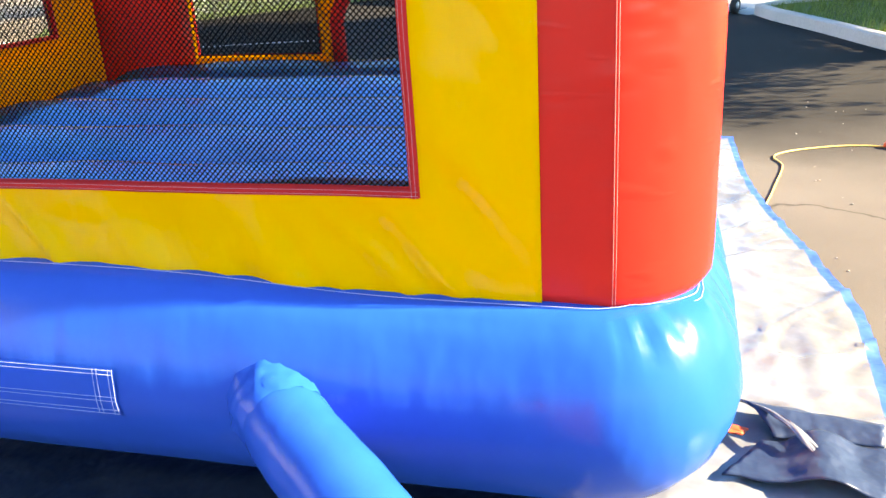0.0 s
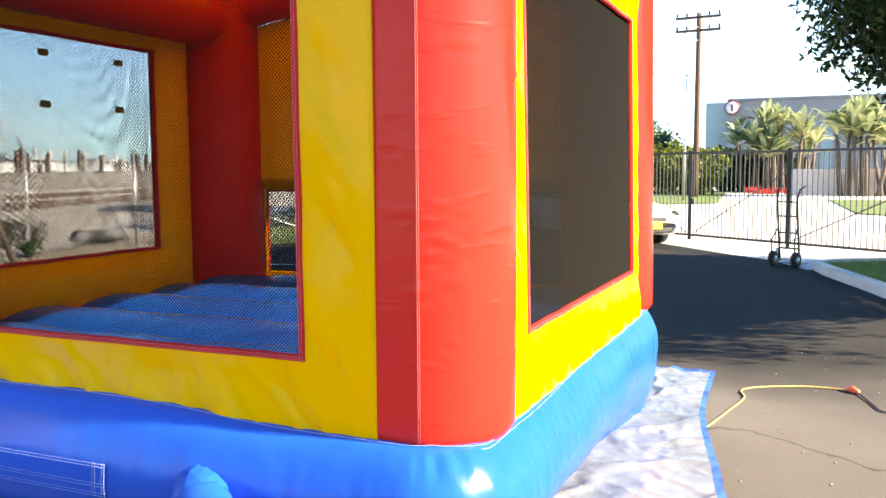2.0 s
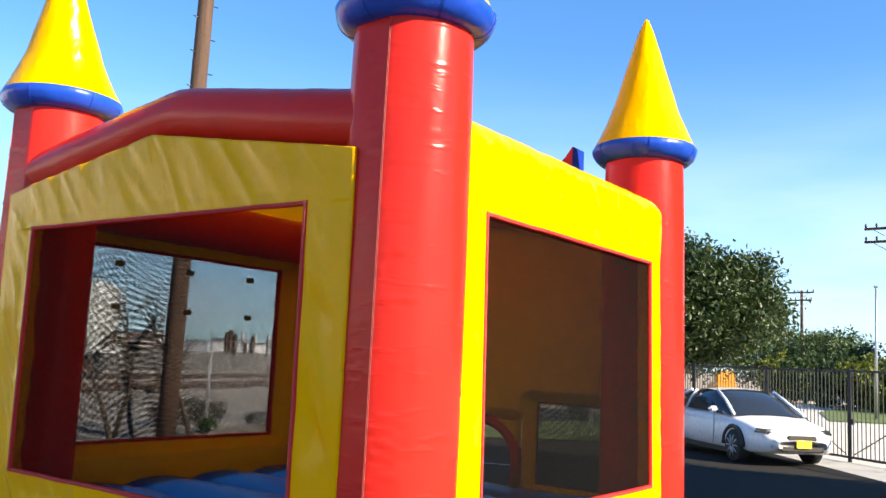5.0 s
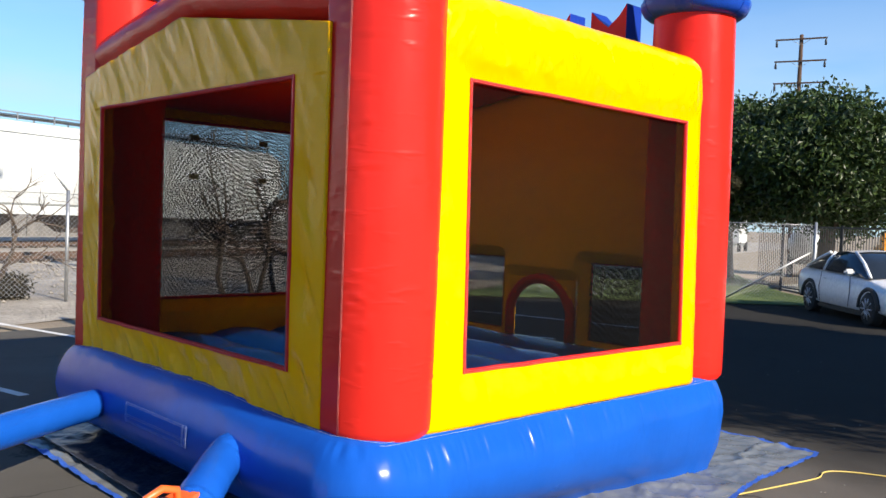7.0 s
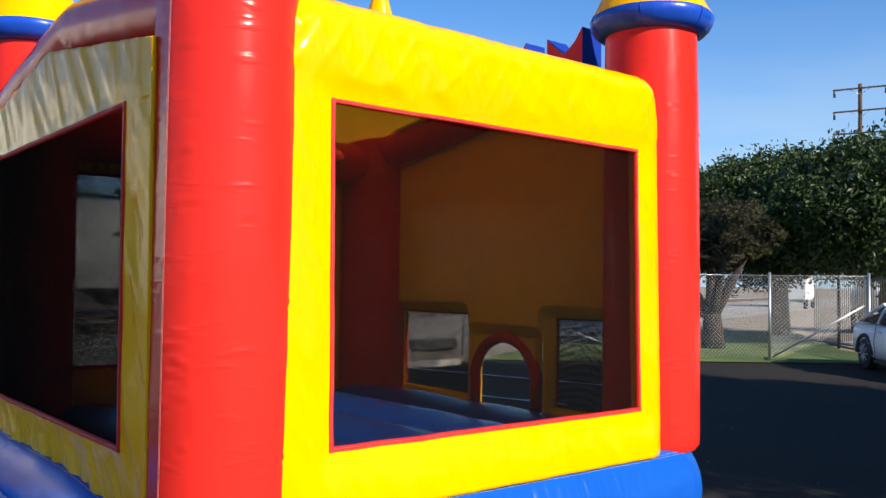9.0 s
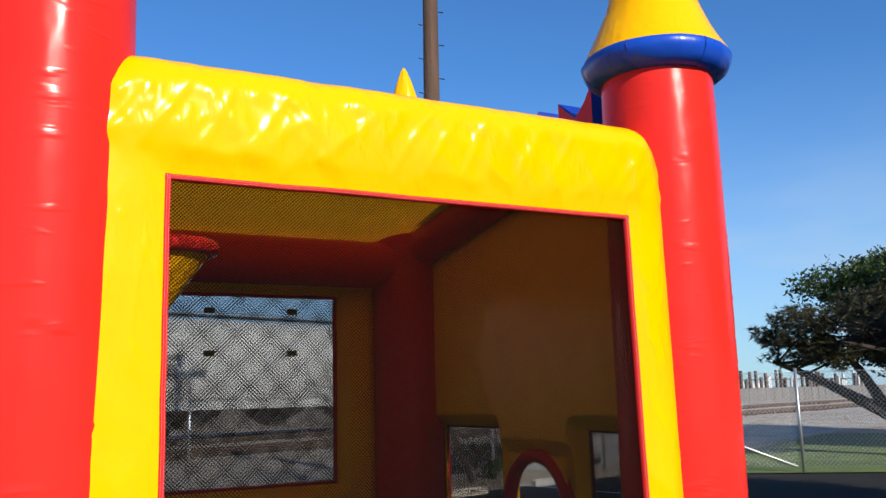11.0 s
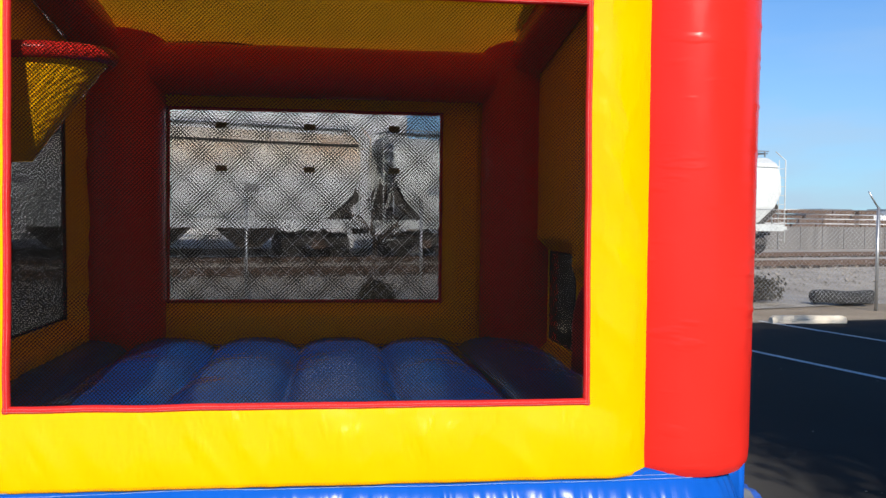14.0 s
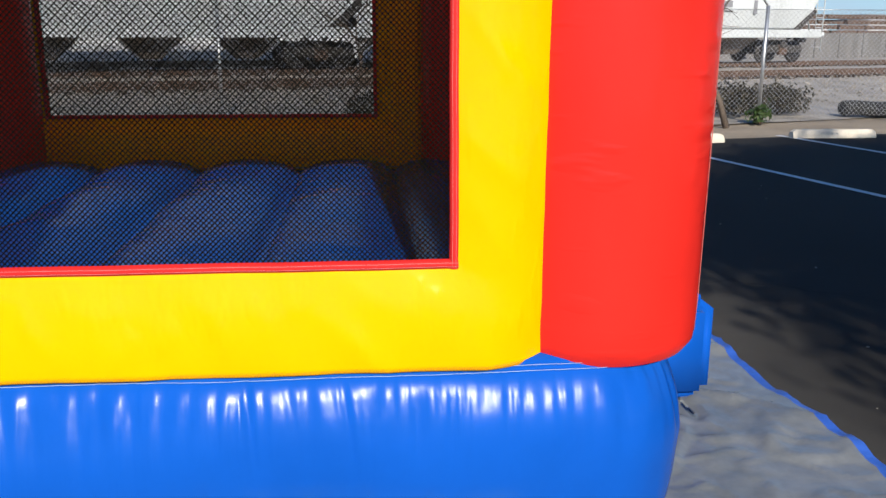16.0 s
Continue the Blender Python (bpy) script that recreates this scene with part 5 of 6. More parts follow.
def hopper_car(a0, L, mat, label, s=0.0, z=0.26, marks=()):
    """Covered hopper; local x along the track, origin at the middle on the rail heads."""
    t = thing("hopper_car", label, "freight car", "freight train")
    t.matrix_world = Matrix.Translation(rail_pos(a0 + L / 2, s, z)) @ Matrix.Rotation(TA, 4, "Z") @ Matrix.Diagonal((1, 1, 1.113, 1))
    h = L / 2
    # curved-side body with sloped ends
    sec = [(-1.0, 1.05), (-1.35, 1.35), (-1.52, 2.0), (-1.55, 2.6), (-1.50, 3.3), (-1.25, 3.85), (-0.7, 4.12), (0.0, 4.2), (0.7, 4.12), (1.25, 3.85), (1.50, 3.3), (1.55, 2.6), (1.52, 2.0), (1.35, 1.35), (1.0, 1.05)]
    V, F = [], []
    st = [-h + 0.55] + [-h + 0.56 + (L - 1.12) * k / 24 for k in range(25)] + [h - 0.55]
    for k, x in enumerate(st):
        for y, zz in sec:
            if zz < 2.3:                              # the ends slope in towards the bottom
                lim = h - 0.55 - (2.3 - zz) * 1.25
                xx = max(-lim, min(lim, x))
            else:
                xx = x
            V.append((xx, y * (0.97 if k in (0, len(st) - 1) else 1), zz))
    n = len(sec)
    for k in range(len(st) - 1):
        for j in range(n - 1):
            F.append((k * n + j, (k + 1) * n + j, (k + 1) * n + j + 1, k * n + j + 1))
    F.append(tuple(range(n)))
    F.append(tuple(range(len(V) - 1, len(V) - n - 1, -1)))
    body = mesh_ob("body", V, F, mat, t, smooth=False)
    for sg in (-1, 1):
        part("side_sill", bm_box((L - 0.5, 0.09, 0.30), (0, sg * 1.42, 1.12), 0.01), mat, t)
        part("walkway_rail", bm_box((L - 0.9, 0.05, 0.05), (0, sg * 0.62, 4.42), 0.0), M_STEEL, t)
        for k in range(13):
            x = -h + 0.7 + (L - 1.4) * k / 12
            part("walkway_bracket", bm_box((0.05, 0.05, 0.26), (x, sg * 0.62, 4.30), 0.0), M_STEEL, t)
        part("eave_strip", bm_box((L - 1.15, 0.05, 0.07), (0, sg * 1.37, 3.72), 0.0), M_UNDER if mat is M_CARR else mat, t)
    part("roof_walk", bm_box((L - 0.8, 1.0, 0.04), (0, 0, 4.34), 0.0), M_STEEL, t)
    for e in (-1, 1):
        x = e * (h - 0.12)
        part("end_platform", bm_box((0.75, 2.9, 0.16), (e * (h - 0.40), 0, 1.10), 0.01), mat, t)
        for y in (-1.38, 1.38):
            lad = tube("ladder", [(x, y, 0.45), (x, y, 4.0), (e * (h - 0.35), y * 0.7, 4.40)], 0.028, mat, t, 6)
            for q in range(9):
                tube("rung", [(x, y, 0.6 + 0.38 * q), (x - e * 0.42, y, 0.6 + 0.38 * q)], 0.014, mat, lad, 5)
            tube("ladder_rail", [(x - e * 0.42, y, 1.0), (x - e * 0.42, y, 4.0)], 0.02, mat, t, 6)
            tube("end_brace", [(e * (h - 0.30), y * 0.6, 1.2), (e * (h - 0.75), y * 0.6, 2.6)], 0.04, mat, t, 6)
        for y in (-1.0, 1.0):                         # dark sheet painting in the shade of the cavity under the overhanging end
            part("cavity_shade_sheet", bm_box((1.9, 0.06, 0.9), (e * (h - 1.45), y * 1.26, 1.75), 0.0, Matrix.Rotation(e * -0.65, 4, "Y")), M_UNDER, t)
        tube("coupler", [(e * (h - 0.3), 0, 0.88), (e * (h + 0.30), 0, 0.88)], 0.11, M_UNDER, t, 8)
        tube("brake_cylinder", [(e * (h - 0.72), 0.3, 1.45), (e * (h - 0.30), 0.3, 1.45)], 0.20, M_UNDER, t, 12)
        tr = new("bogie")
        tr.parent = t
        cx = e * (h - 2.0)
        for dx in (-0.88, 0.88):
            for y in (-0.75, 0.75):
                tube("wheel", [(cx + dx, y - 0.07, 0.43), (cx + dx, y + 0.07, 0.43)], 0.43, M_UNDER, tr, 20)
            tube("axle", [(cx + dx, -1.0, 0.43), (cx + dx, 1.0, 0.43)], 0.08, M_UNDER, tr, 8)
        for y in (-1.0, 1.0):
            part("side_frame", bm_box((2.3, 0.14, 0.30), (cx, y, 0.52), 0.05), M_UNDER, tr)
            part("spring_nest", bm_box((0.5, 0.2, 0.42), (cx, y, 0.50), 0.03), M_RUST, tr)
        part("bolster", bm_box((0.4, 2.3, 0.3), (cx, 0, 0.72), 0.03), M_UNDER, tr)
    for k in range(4):                                # discharge chutes
        x = -h + 4.4 + (L - 8.8) * k / 3
        V = [(x - 1.15, -1.1, 1.06), (x + 1.15, -1.1, 1.06), (x + 1.15, 1.1, 1.06), (x - 1.15, 1.1, 1.06), (x - 0.3, -0.4, 0.32), (x + 0.3, -0.4, 0.32), (x + 0.3, 0.4, 0.32), (x - 0.3, 0.4, 0.32)]
        mesh_ob("chute", V, [(0, 1, 5, 4), (1, 2, 6, 5), (2, 3, 7, 6), (3, 0, 4, 7), (4, 5, 6, 7)], M_CHUTE, t, smooth=False)
    for (x, zz, w, hh) in marks:
        part("lettering_bar", bm_box((w, 0.006, hh), (x, -1.556 if zz > 1.9 else -1.45, zz), 0.0), M_INK, t, "dark bar in place of lettering")
    return t


hopper_car(0.5, 20.8, M_CARW, "white covered hopper freight car standing on the track", marks=[(-7.6, 2.75, 0.75, 0.2), (-7.6, 2.42, 0.85, 0.2), (-7.6, 2.15, 0.7, 0.06), (-7.6, 2.04, 0.6, 0.05), (3.6, 2.3, 0.8, 0.06), (4.7, 2.2, 0.5, 0.22), (4.4, 1.95, 1.2, 0.05), (6.2, 2.1, 0.18, 0.5)])
hopper_car(-18.2, 18.4, M_CARR, "rust-stained pale hopper freight car standing on the track", marks=[(-3.0, 2.3, 1.0, 0.18), (1.5, 2.2, 0.8, 0.12), (4.6, 2.25, 0.5, 0.25)])
hopper_car(-38.0, 18.4, M_CARW, "white covered hopper freight car at the rear", marks=[(-3.0, 2.3, 1.0, 0.18)])

mast = thing("antenna_mast", "thin pale mast rising beyond the freight cars", "mast", at=(26.0, 45.0, 0.2))
tube("pole", [(0, 0, 0), (0.02, 0, 4), (0.05, 0, 9.5)], [0.10, 0.08, 0.05], M_STEEL, mast, 8)
hose = thing("black_pipe", "length of thick black corrugated pipe lying behind the fence", "pipe", at=(11.85, 14.0, 0.10))
tube("pipe_wall", [(-0.05 + 1.25 * k / 40, -0.12 * k / 40 + 0.03 * math.sin(k * 0.3), 0.03 + 0.015 * math.sin(k * 0.2)) for k in range(41)], [0.14 + 0.012 * (k % 2) for k in range(41)], M_RUBBER, hose, 14)

# white shed beyond the tracks
M_SHED = rough_mat("white_metal_siding", (0.60, 0.62, 0.64), (0.80, 0.81, 0.82), 0.55, 0.4, 20, 0.1, 0.003)
shed = thing("metal_shed", "tall white metal-sided shed beyond the tracks", "shed")
shed.matrix_world = Matrix.Translation(rail_pos(-11.5, 14.0, 0.3)) @ Matrix.Rotation(TA, 4, "Z")
part("wall", bm_box((34, 12, 8.6), (0, 0, 4.3), 0.03), M_SHED, shed)
for k in range(60):
    part("rib", bm_box((0.10, 0.06, 8.5), (-16.8 + k * 0.57, -6.03, 4.3)), M_SHED, shed)
part("roof", bm_box((34.6, 12.6, 0.25), (0, 0, 8.7), 0.03), M_STEEL, shed)

# weathered boundary wall, stacked timber, racks
M_FWALL = rough_mat("weathered_grey_boards", (0.085, 0.08, 0.075), (0.20, 0.19, 0.18), 0.9, 1.0, 20, 0.3, 0.006, stretch=(2, 2, 0.3))
bw = thing("boundary_wall", "weathered grey board wall beyond the tracks", "wall", "", "structure")
for k in range(72):
    bm = bm_box((2.02, 0.10, 1.62), (0, 0, 0.81), 0.008)
    bmesh.ops.transform(bm, matrix=Matrix.Translation(rail_pos(14 + k * 2.05, 11.0 - 0.02 * k, -0.08)) @ Matrix.Rotation(TA, 4, "Z"), verts=bm.verts[:])
    part("panel", bm, M_FWALL, bw)
M_LUMBER = rough_mat("stacked_timber", (0.045, 0.027, 0.018), (0.15, 0.095, 0.065), 0.9, 1.5, 14, 0.6, 0.02)
ls = thing("timber_stack", "stack of dark brown railway timbers behind the wall", "timber stack")
rgt = random.Random(3)
for lay in range(5):
    for k in range(int(9 - lay * 0.7)):
        bm = bm_box((2.8, 1.2, 0.34), (0, 0, 0), 0.02)
        bmesh.ops.transform(bm, matrix=Matrix.Translation(rail_pos(40 + k * 2.95 + lay * 0.8 + rgt.uniform(-0.15, 0.15), 24 + rgt.uniform(-0.2, 0.2), 1.65 + lay * 0.42 - 0.5)) @ Matrix.Rotation(TA, 4, "Z"), verts=bm.verts[:])
        part("beam", bm, M_LUMBER, ls)
bm = bm_box((27, 1.6, 1.3), (0, 0, 0))
bmesh.ops.transform(bm, matrix=Matrix.Translation(rail_pos(53, 24, 0.35)) @ Matrix.Rotation(TA, 4, "Z"), verts=bm.verts[:])
part("trestle", bm, M_UNDER, ls)
rk = thing("storage_rack", "rows of rusty and white upright racks in the rail yard", "storage rack")
for k in range(80):
    p = rail_pos(62 + k * 0.9, 17.0 + 2 * rgt.random(), 0.3)
    hh = rgt.uniform(2.2, 3.6)
    part("upright", bm_box((0.28, 0.28, hh), (p[0], p[1], p[2] + hh / 2)), rgt.choice([M_RUST, M_CARW, M_LUMBER]), rk)
for z in (1.2, 2.3):
    bm = bm_box((74, 0.2, 0.14), (0, 0, 0))
    bmesh.ops.transform(bm, matrix=Matrix.Translation(rail_pos(98, 18, z + 0.3)) @ Matrix.Rotation(TA, 4, "Z"), verts=bm.verts[:])
    part("beam", bm, M_RUST, rk)
bt = thing("box_truck", "white box truck parked by the boundary wall", "truck", at=(66, 33.5, -0.05), rz=20)
part("box", bm_box((4.4, 2.3, 2.0), (0, 0, 1.75), 0.04), M_CARW, bt)
part("cab", bm_box((1.5, 2.1, 1.5), (2.9, 0, 1.2), 0.15), M_CARW, bt)
for x in (-1.3, 2.7):
    for y in (-1.05, 1.05):
        tube("wheel", [(x, y - 0.12, 0.42), (x, y + 0.12, 0.42)], 0.42, M_RUBBER, bt, 16)
# distant low plant and tanks, the haze painted into their pale colour
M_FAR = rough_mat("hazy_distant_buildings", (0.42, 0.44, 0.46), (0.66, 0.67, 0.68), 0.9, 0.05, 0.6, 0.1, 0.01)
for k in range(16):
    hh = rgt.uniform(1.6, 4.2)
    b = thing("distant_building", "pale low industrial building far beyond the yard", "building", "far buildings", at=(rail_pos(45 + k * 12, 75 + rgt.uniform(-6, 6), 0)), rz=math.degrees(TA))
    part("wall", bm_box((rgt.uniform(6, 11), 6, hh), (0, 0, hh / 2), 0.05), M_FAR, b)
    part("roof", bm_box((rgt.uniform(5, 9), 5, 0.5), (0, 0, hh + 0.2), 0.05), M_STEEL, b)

# ---------- weeds and rubble by the fence ----------
def bush(x, y, z, r, h, n, mat, label, seed, size=0.09, twigs=10, per=14, name="bush"):
    rng = np.random.default_rng(seed)
    t = thing(name, label, "bush", at=(x, y, z))
    for k in range(twigs):
        a = rng.uniform(0, 6.28)
        q = Vector((math.cos(a) * r * rng.uniform(0.2, 0.8), math.sin(a) * r * rng.uniform(0.2, 0.8), h * rng.uniform(0.5, 1.0)))
        tube("stem", [(0, 0, -0.05), q * 0.5 + Vector((rng.uniform(-.05, .05), 0, 0.05)), q], [0.02, 0.012, 0.005], M_BARK, t, 5)
    V, F = leaves(rng, crown_points(rng, (0, 0, h * 0.5), (r, r, h * 0.55), n, 0.35, seed=seed), per, 0.07, size)
    V = [(a, b, max(0.0, c)) for a, b, c in V]
    mesh_ob("foliage", V, F, mat, t, smooth=False)
    return t


M_DRYLEAF = leaf_mat("dry_grey_leaves", (0.02, 0.02, 0.014), (0.085, 0.07, 0.045), 0.8)
for k, (x, y, r, h) in enumerate(((9.75, 14.3, 0.50, 0.50), (10.75, 14.5, 0.55, 0.45), (2.55, 13.5, 0.30, 0.36))):
    bush(x, y, 0.02, r, h, 130, M_DRYLEAF, "dusty dark dry shrub behind the chain-link fence", 30 + k, 0.10, 14)


bush(9.62, 12.85, 0.0, 0.17, 0.24, 16, M_DARKHEDGE, "low dull green weeds at the foot of a fence post", 21, 0.11)


def dead_tree(x, y, z, h, seed, label):
    rng = np.random.default_rng(seed)
    t = thing("bare_tree", label, "tree", at=(x, y, z))
    def grow(p, d, L, r, lev):
        pts = [p]
        for k in range(4):
            d = (d + Vector(rng.normal(0, 0.16, 3)) + Vector((0, 0, 0.05))).normalized()
            pts.append(pts[-1] + d * L / 4)
        tube("branch" if lev else "trunk", pts, [r * (1 - 0.14 * k) for k in range(5)], M_BARK, t, 6)
        if lev < 3:
            for k in range(3 if lev else 5):
                q = pts[int(rng.integers(2, 5))]
                grow(q, (d + Vector(rng.normal(0, 0.6, 3))).normalized(), L * rng.uniform(0.45, 0.7), r * 0.45, lev + 1)
    grow(Vector((0, 0, -0.05)), Vector((0, 0, 1)), h * 0.45, 0.06, 0)
    return t


dead_tree(2.35, 13.5, 0.05, 3.0, 42, "small bare leafless tree behind the fence")
for k, (x, y, h) in enumerate(((6.4, 12.6, 4.2), (6.9, 12.3, 3.6), (7.25, 12.7, 3.9), (7.8, 12.9, 3.8), (8.35, 12.7, 3.6), (8.8, 12.4, 4.0))):
    dead_tree(x, y, 0.0, h, 140 + k, "bare dark leafless tree growing along the fence")

# ---------- street side beyond the gate ----------
poly_sheet("verge", [(38, 3.0), (60, 4.5), (60, 9.5), (45, 8.2), (36, 5.8)], 0.03, M_GRASS, "sunlit lawn across the street", "lawn")
poly_sheet("verge_south", [(27, -6.5), (44, -5.0), (44, -1.6), (30, -2.4)], 0.03, M_GRASS, "sunlit lawn beyond the driveway", "lawn")
M_GREYW = rough_mat("grey_stucco", (0.15, 0.165, 0.18), (0.21, 0.225, 0.24), 0.8, 0.3, 10, 0.1, 0.01)
M_GLASSW = plain("pale_blue_glass", (0.20, 0.30, 0.34), 0.15)
ob_ = thing("office_building", "grey flat-roofed building with a round wall sign", "building", at=(72, -1.5, 0))
part("wall", bm_box((16, 40, 7.0), (8.0, -12.73, 3.5), 0.05), M_GREYW, ob_)
part("glass_wing", bm_box((15, 1.78, 6.95), (8.4, 8.17, 3.475), 0.05), M_GLASSW, ob_, "pale glass corner of the building")
part("parapet", bm_box((16.3, 40.1, 0.2), (8.0, -12.78, 7.07), 0.04), M_GREYW, ob_)
for y in (-0.2, -5.2, -10.2):
    wnd = part("window", bm_box((0.12, 0.8, 4.6), (-0.03, y, 3.6), 0.02), M_GLASSW, ob_, "tall pale window strip")
sg_ = part("sign", bm_box((0.10, 0.1, 0.1), (-0.05, 6.9, 6.45)), M_GREYW, ob_)
tube("sign_disc", [(-0.10, 6.9, 6.45), (-0.22, 6.9, 6.45)], 0.55, plain("sign_white", (0.75, 0.75, 0.76), 0.5), sg_, 28)
tube("sign_ring", [(-0.20, 6.9 + 0.55 * math.cos(w), 6.45 + 0.55 * math.sin(w)) for w in [6.2832 * k / 28 for k in range(28)]], 0.07, plain("sign_maroon", (0.16, 0.03, 0.05), 0.5), sg_, 8, True)
part("sign_mark", bm_box((0.04, 0.17, 0.55), (-0.24, 6.9, 6.45), 0.01), plain("sign_dark", (0.15, 0.04, 0.06), 0.5), sg_)

M_PLANTW = rough_mat("pinkish_block_wall", (0.56, 0.46, 0.40), (0.70, 0.59, 0.52), 0.9, 1, 20, 0.2, 0.005)
pw = poly_sheet("planter_wall", [(52, -7.5), (52.3, -7.5), (52.3, 0.4), (52, 0.4)], 1.5, M_PLANTW, "low pinkish block wall before the building", "wall", thick=1.6)
M_FLOW = leaf_mat("red_flowers", (0.35, 0.02, 0.02), (0.6, 0.05, 0.04), 0.6)
M_BANANA = leaf_mat("broad_palm_leaves", (0.09, 0.14, 0.04), (0.55, 0.57, 0.33), 0.35)


def paradise_plant(x, y, h, n, label, seed, mat=None, blade=1.9, fan=True):
    """Clump of stems with long broad paddle leaves."""
    rng = np.random.default_rng(seed)
    t = thing("paradise_plant", label, "palm", at=(x, y, 0))
    for k in range(n):
        bx, by = rng.normal(0, 0.6, 2)
        hh = h * rng.uniform(0.55, 0.85)
        tube("stem", [(bx * 0.5, by * 0.5, -0.1), (bx * 0.8, by * 0.8, hh * 0.5), (bx, by, hh)], [0.13, 0.10, 0.07], M_BARK, t, 7)
        V, F = [], []
        for q in range(19):
            a = rng.uniform(0, 6.28)
            up = rng.uniform(0.45, 1.45)
            d = Vector((math.cos(a) * math.cos(up), math.sin(a) * math.cos(up), math.sin(up)))
            sd = d.cross(Vector((0, 0, 1))).normalized()
            L = blade * rng.uniform(0.7, 1.25)
            w = L * 0.085
            b0 = Vector((bx, by, hh))
            o = len(V)
            for i in range(6):
                f = i / 5
                c = b0 + d * (0.25 + L * f) - Vector((0, 0, 0.35 * L * f * f))
                ww = w * math.sin(math.pi * min(1, f * 0.9 + 0.08)) + 0.01
                V += [c - sd * ww + Vector((0, 0, 0.3 * ww)), c, c + sd * ww + Vector((0, 0, 0.3 * ww))]
            for i in range(5):
                F += [(o + 3 * i, o + 3 * i + 1, o + 3 * i + 4, o + 3 * i + 3), (o + 3 * i + 1, o + 3 * i + 2, o + 3 * i + 5, o + 3 * i + 4)]
        mesh_ob("leaf_fan", V, F, mat or M_BANANA, t, smooth=False)
    return t


for k, (x, y, h) in enumerate(((57, 1.9, 5.5), (58, 3.2, 4.6), (57, 0.7, 4.9), (58, -0.3, 4.1), (51, -2.6, 4.6), (50.5, -3.6, 5.0), (51, -5.0, 4.8), (56.5, 1.4, 3.4))):
    paradise_plant(x, y, h, 5, "tall bird-of-paradise clump with broad pale green leaves", 60 + k)
paradise_plant(61, 4.55, 6.6, 1, "single fan palm with a dark trunk", 70, M_DARKHEDGE, 1.1)
for k, (x, y, r, h, m) in enumerate(((60, 4.6, 1.8, 2.9, M_DARKHEDGE), (51, 5.6, 1.8, 2.7, M_YLEAF), (53, 7.0, 1.9, 3.0, M_YLEAF), (60.5, 2.6, 1.7, 2.8, M_DARKHEDGE), (60, 0.9, 1.6, 2.6, M_DARKHEDGE), (55, 9.0, 2.2, 3.2, M_DARKHEDGE), (60, 11.5, 2.6, 3.4, M_DARKHEDGE), (62, 13.8, 2.6, 3.2, M_YLEAF))):
    bush(x, y, 0, r, h, 380, m, "dense green shrub across the street", 80 + k, 0.26, 6, 16)
for k, (y, z) in enumerate(((1.6, 0.1), (0.6, 0.1), (-0.6, 0.1), (-1.8, 0.1))):
    bush(54.0, y + 0.8, 0, 0.7, 0.35, 60, M_FLOW, "low bed of red flowers", 95 + k, 0.12, 3, 10)
tree(78, 14.5, 1.8, 0.3, (0, 0, 3.2), (4.5, 4.5, 2.3), 500, 22, 0.35, 0.34, M_DARKHEDGE, "rounded dark green street tree in the distance", 101)
tree(84, 21.0, 1.8, 0.3, (0, 0, 3.4), (4.5, 4.5, 2.4), 420, 22, 0.35, 0.34, M_DARKHEDGE, "dark green street tree in the distance", 102)
tree(92, 19.0, 1.8, 0.3, (0, 0, 3.4), (4.5, 4.5, 2.4), 420, 22, 0.35, 0.34, M_DARKHEDGE, "distant dark street tree", 103)
# bollards of machinery behind the ficus trees
mx_ = thing("tank_trailer", "grey tank trailer parked beyond the lawn", "trailer", at=(33.5, 12.6, 0), rz=25)
tube("tank", [(-1.6, 0, 1.25), (-1.4, 0, 1.25), (1.4, 0, 1.25), (1.6, 0, 1.25)], [0.35, 0.72, 0.72, 0.35], M_STEEL, mx_, 24)
for x in (-0.9, 0.2):
    for y in (-0.6, 0.6):
        tube("wheel", [(x, y - 0.1, 0.42), (x, y + 0.1, 0.42)], 0.42, M_RUBBER, mx_, 16)
part("chassis", bm_box((3.6, 0.9, 0.18), (0, 0, 0.58), 0.02), M_UNDER, mx_)
M_YMACH = plain("yellow_machine_paint", (0.75, 0.30, 0.02), 0.5)
mm = thing("yellow_machine", "orange-yellow yard machine behind the iron fence", "machine", at=(39, 11.2, 0), rz=30)
part("body", bm_box((1.7, 1.1, 0.7), (0, 0, 1.0), 0.12), M_YMACH, mm)
part("cab", bm_box((0.7, 0.9, 0.6), (-0.3, 0, 1.6), 0.08), M_YMACH, mm)
for x in (-0.8, 0.8):
    for y in (-0.7, 0.7):
        tube("wheel", [(x, y - 0.15, 0.5), (x, y + 0.15, 0.5)], 0.5, M_RUBBER, mm, 16)

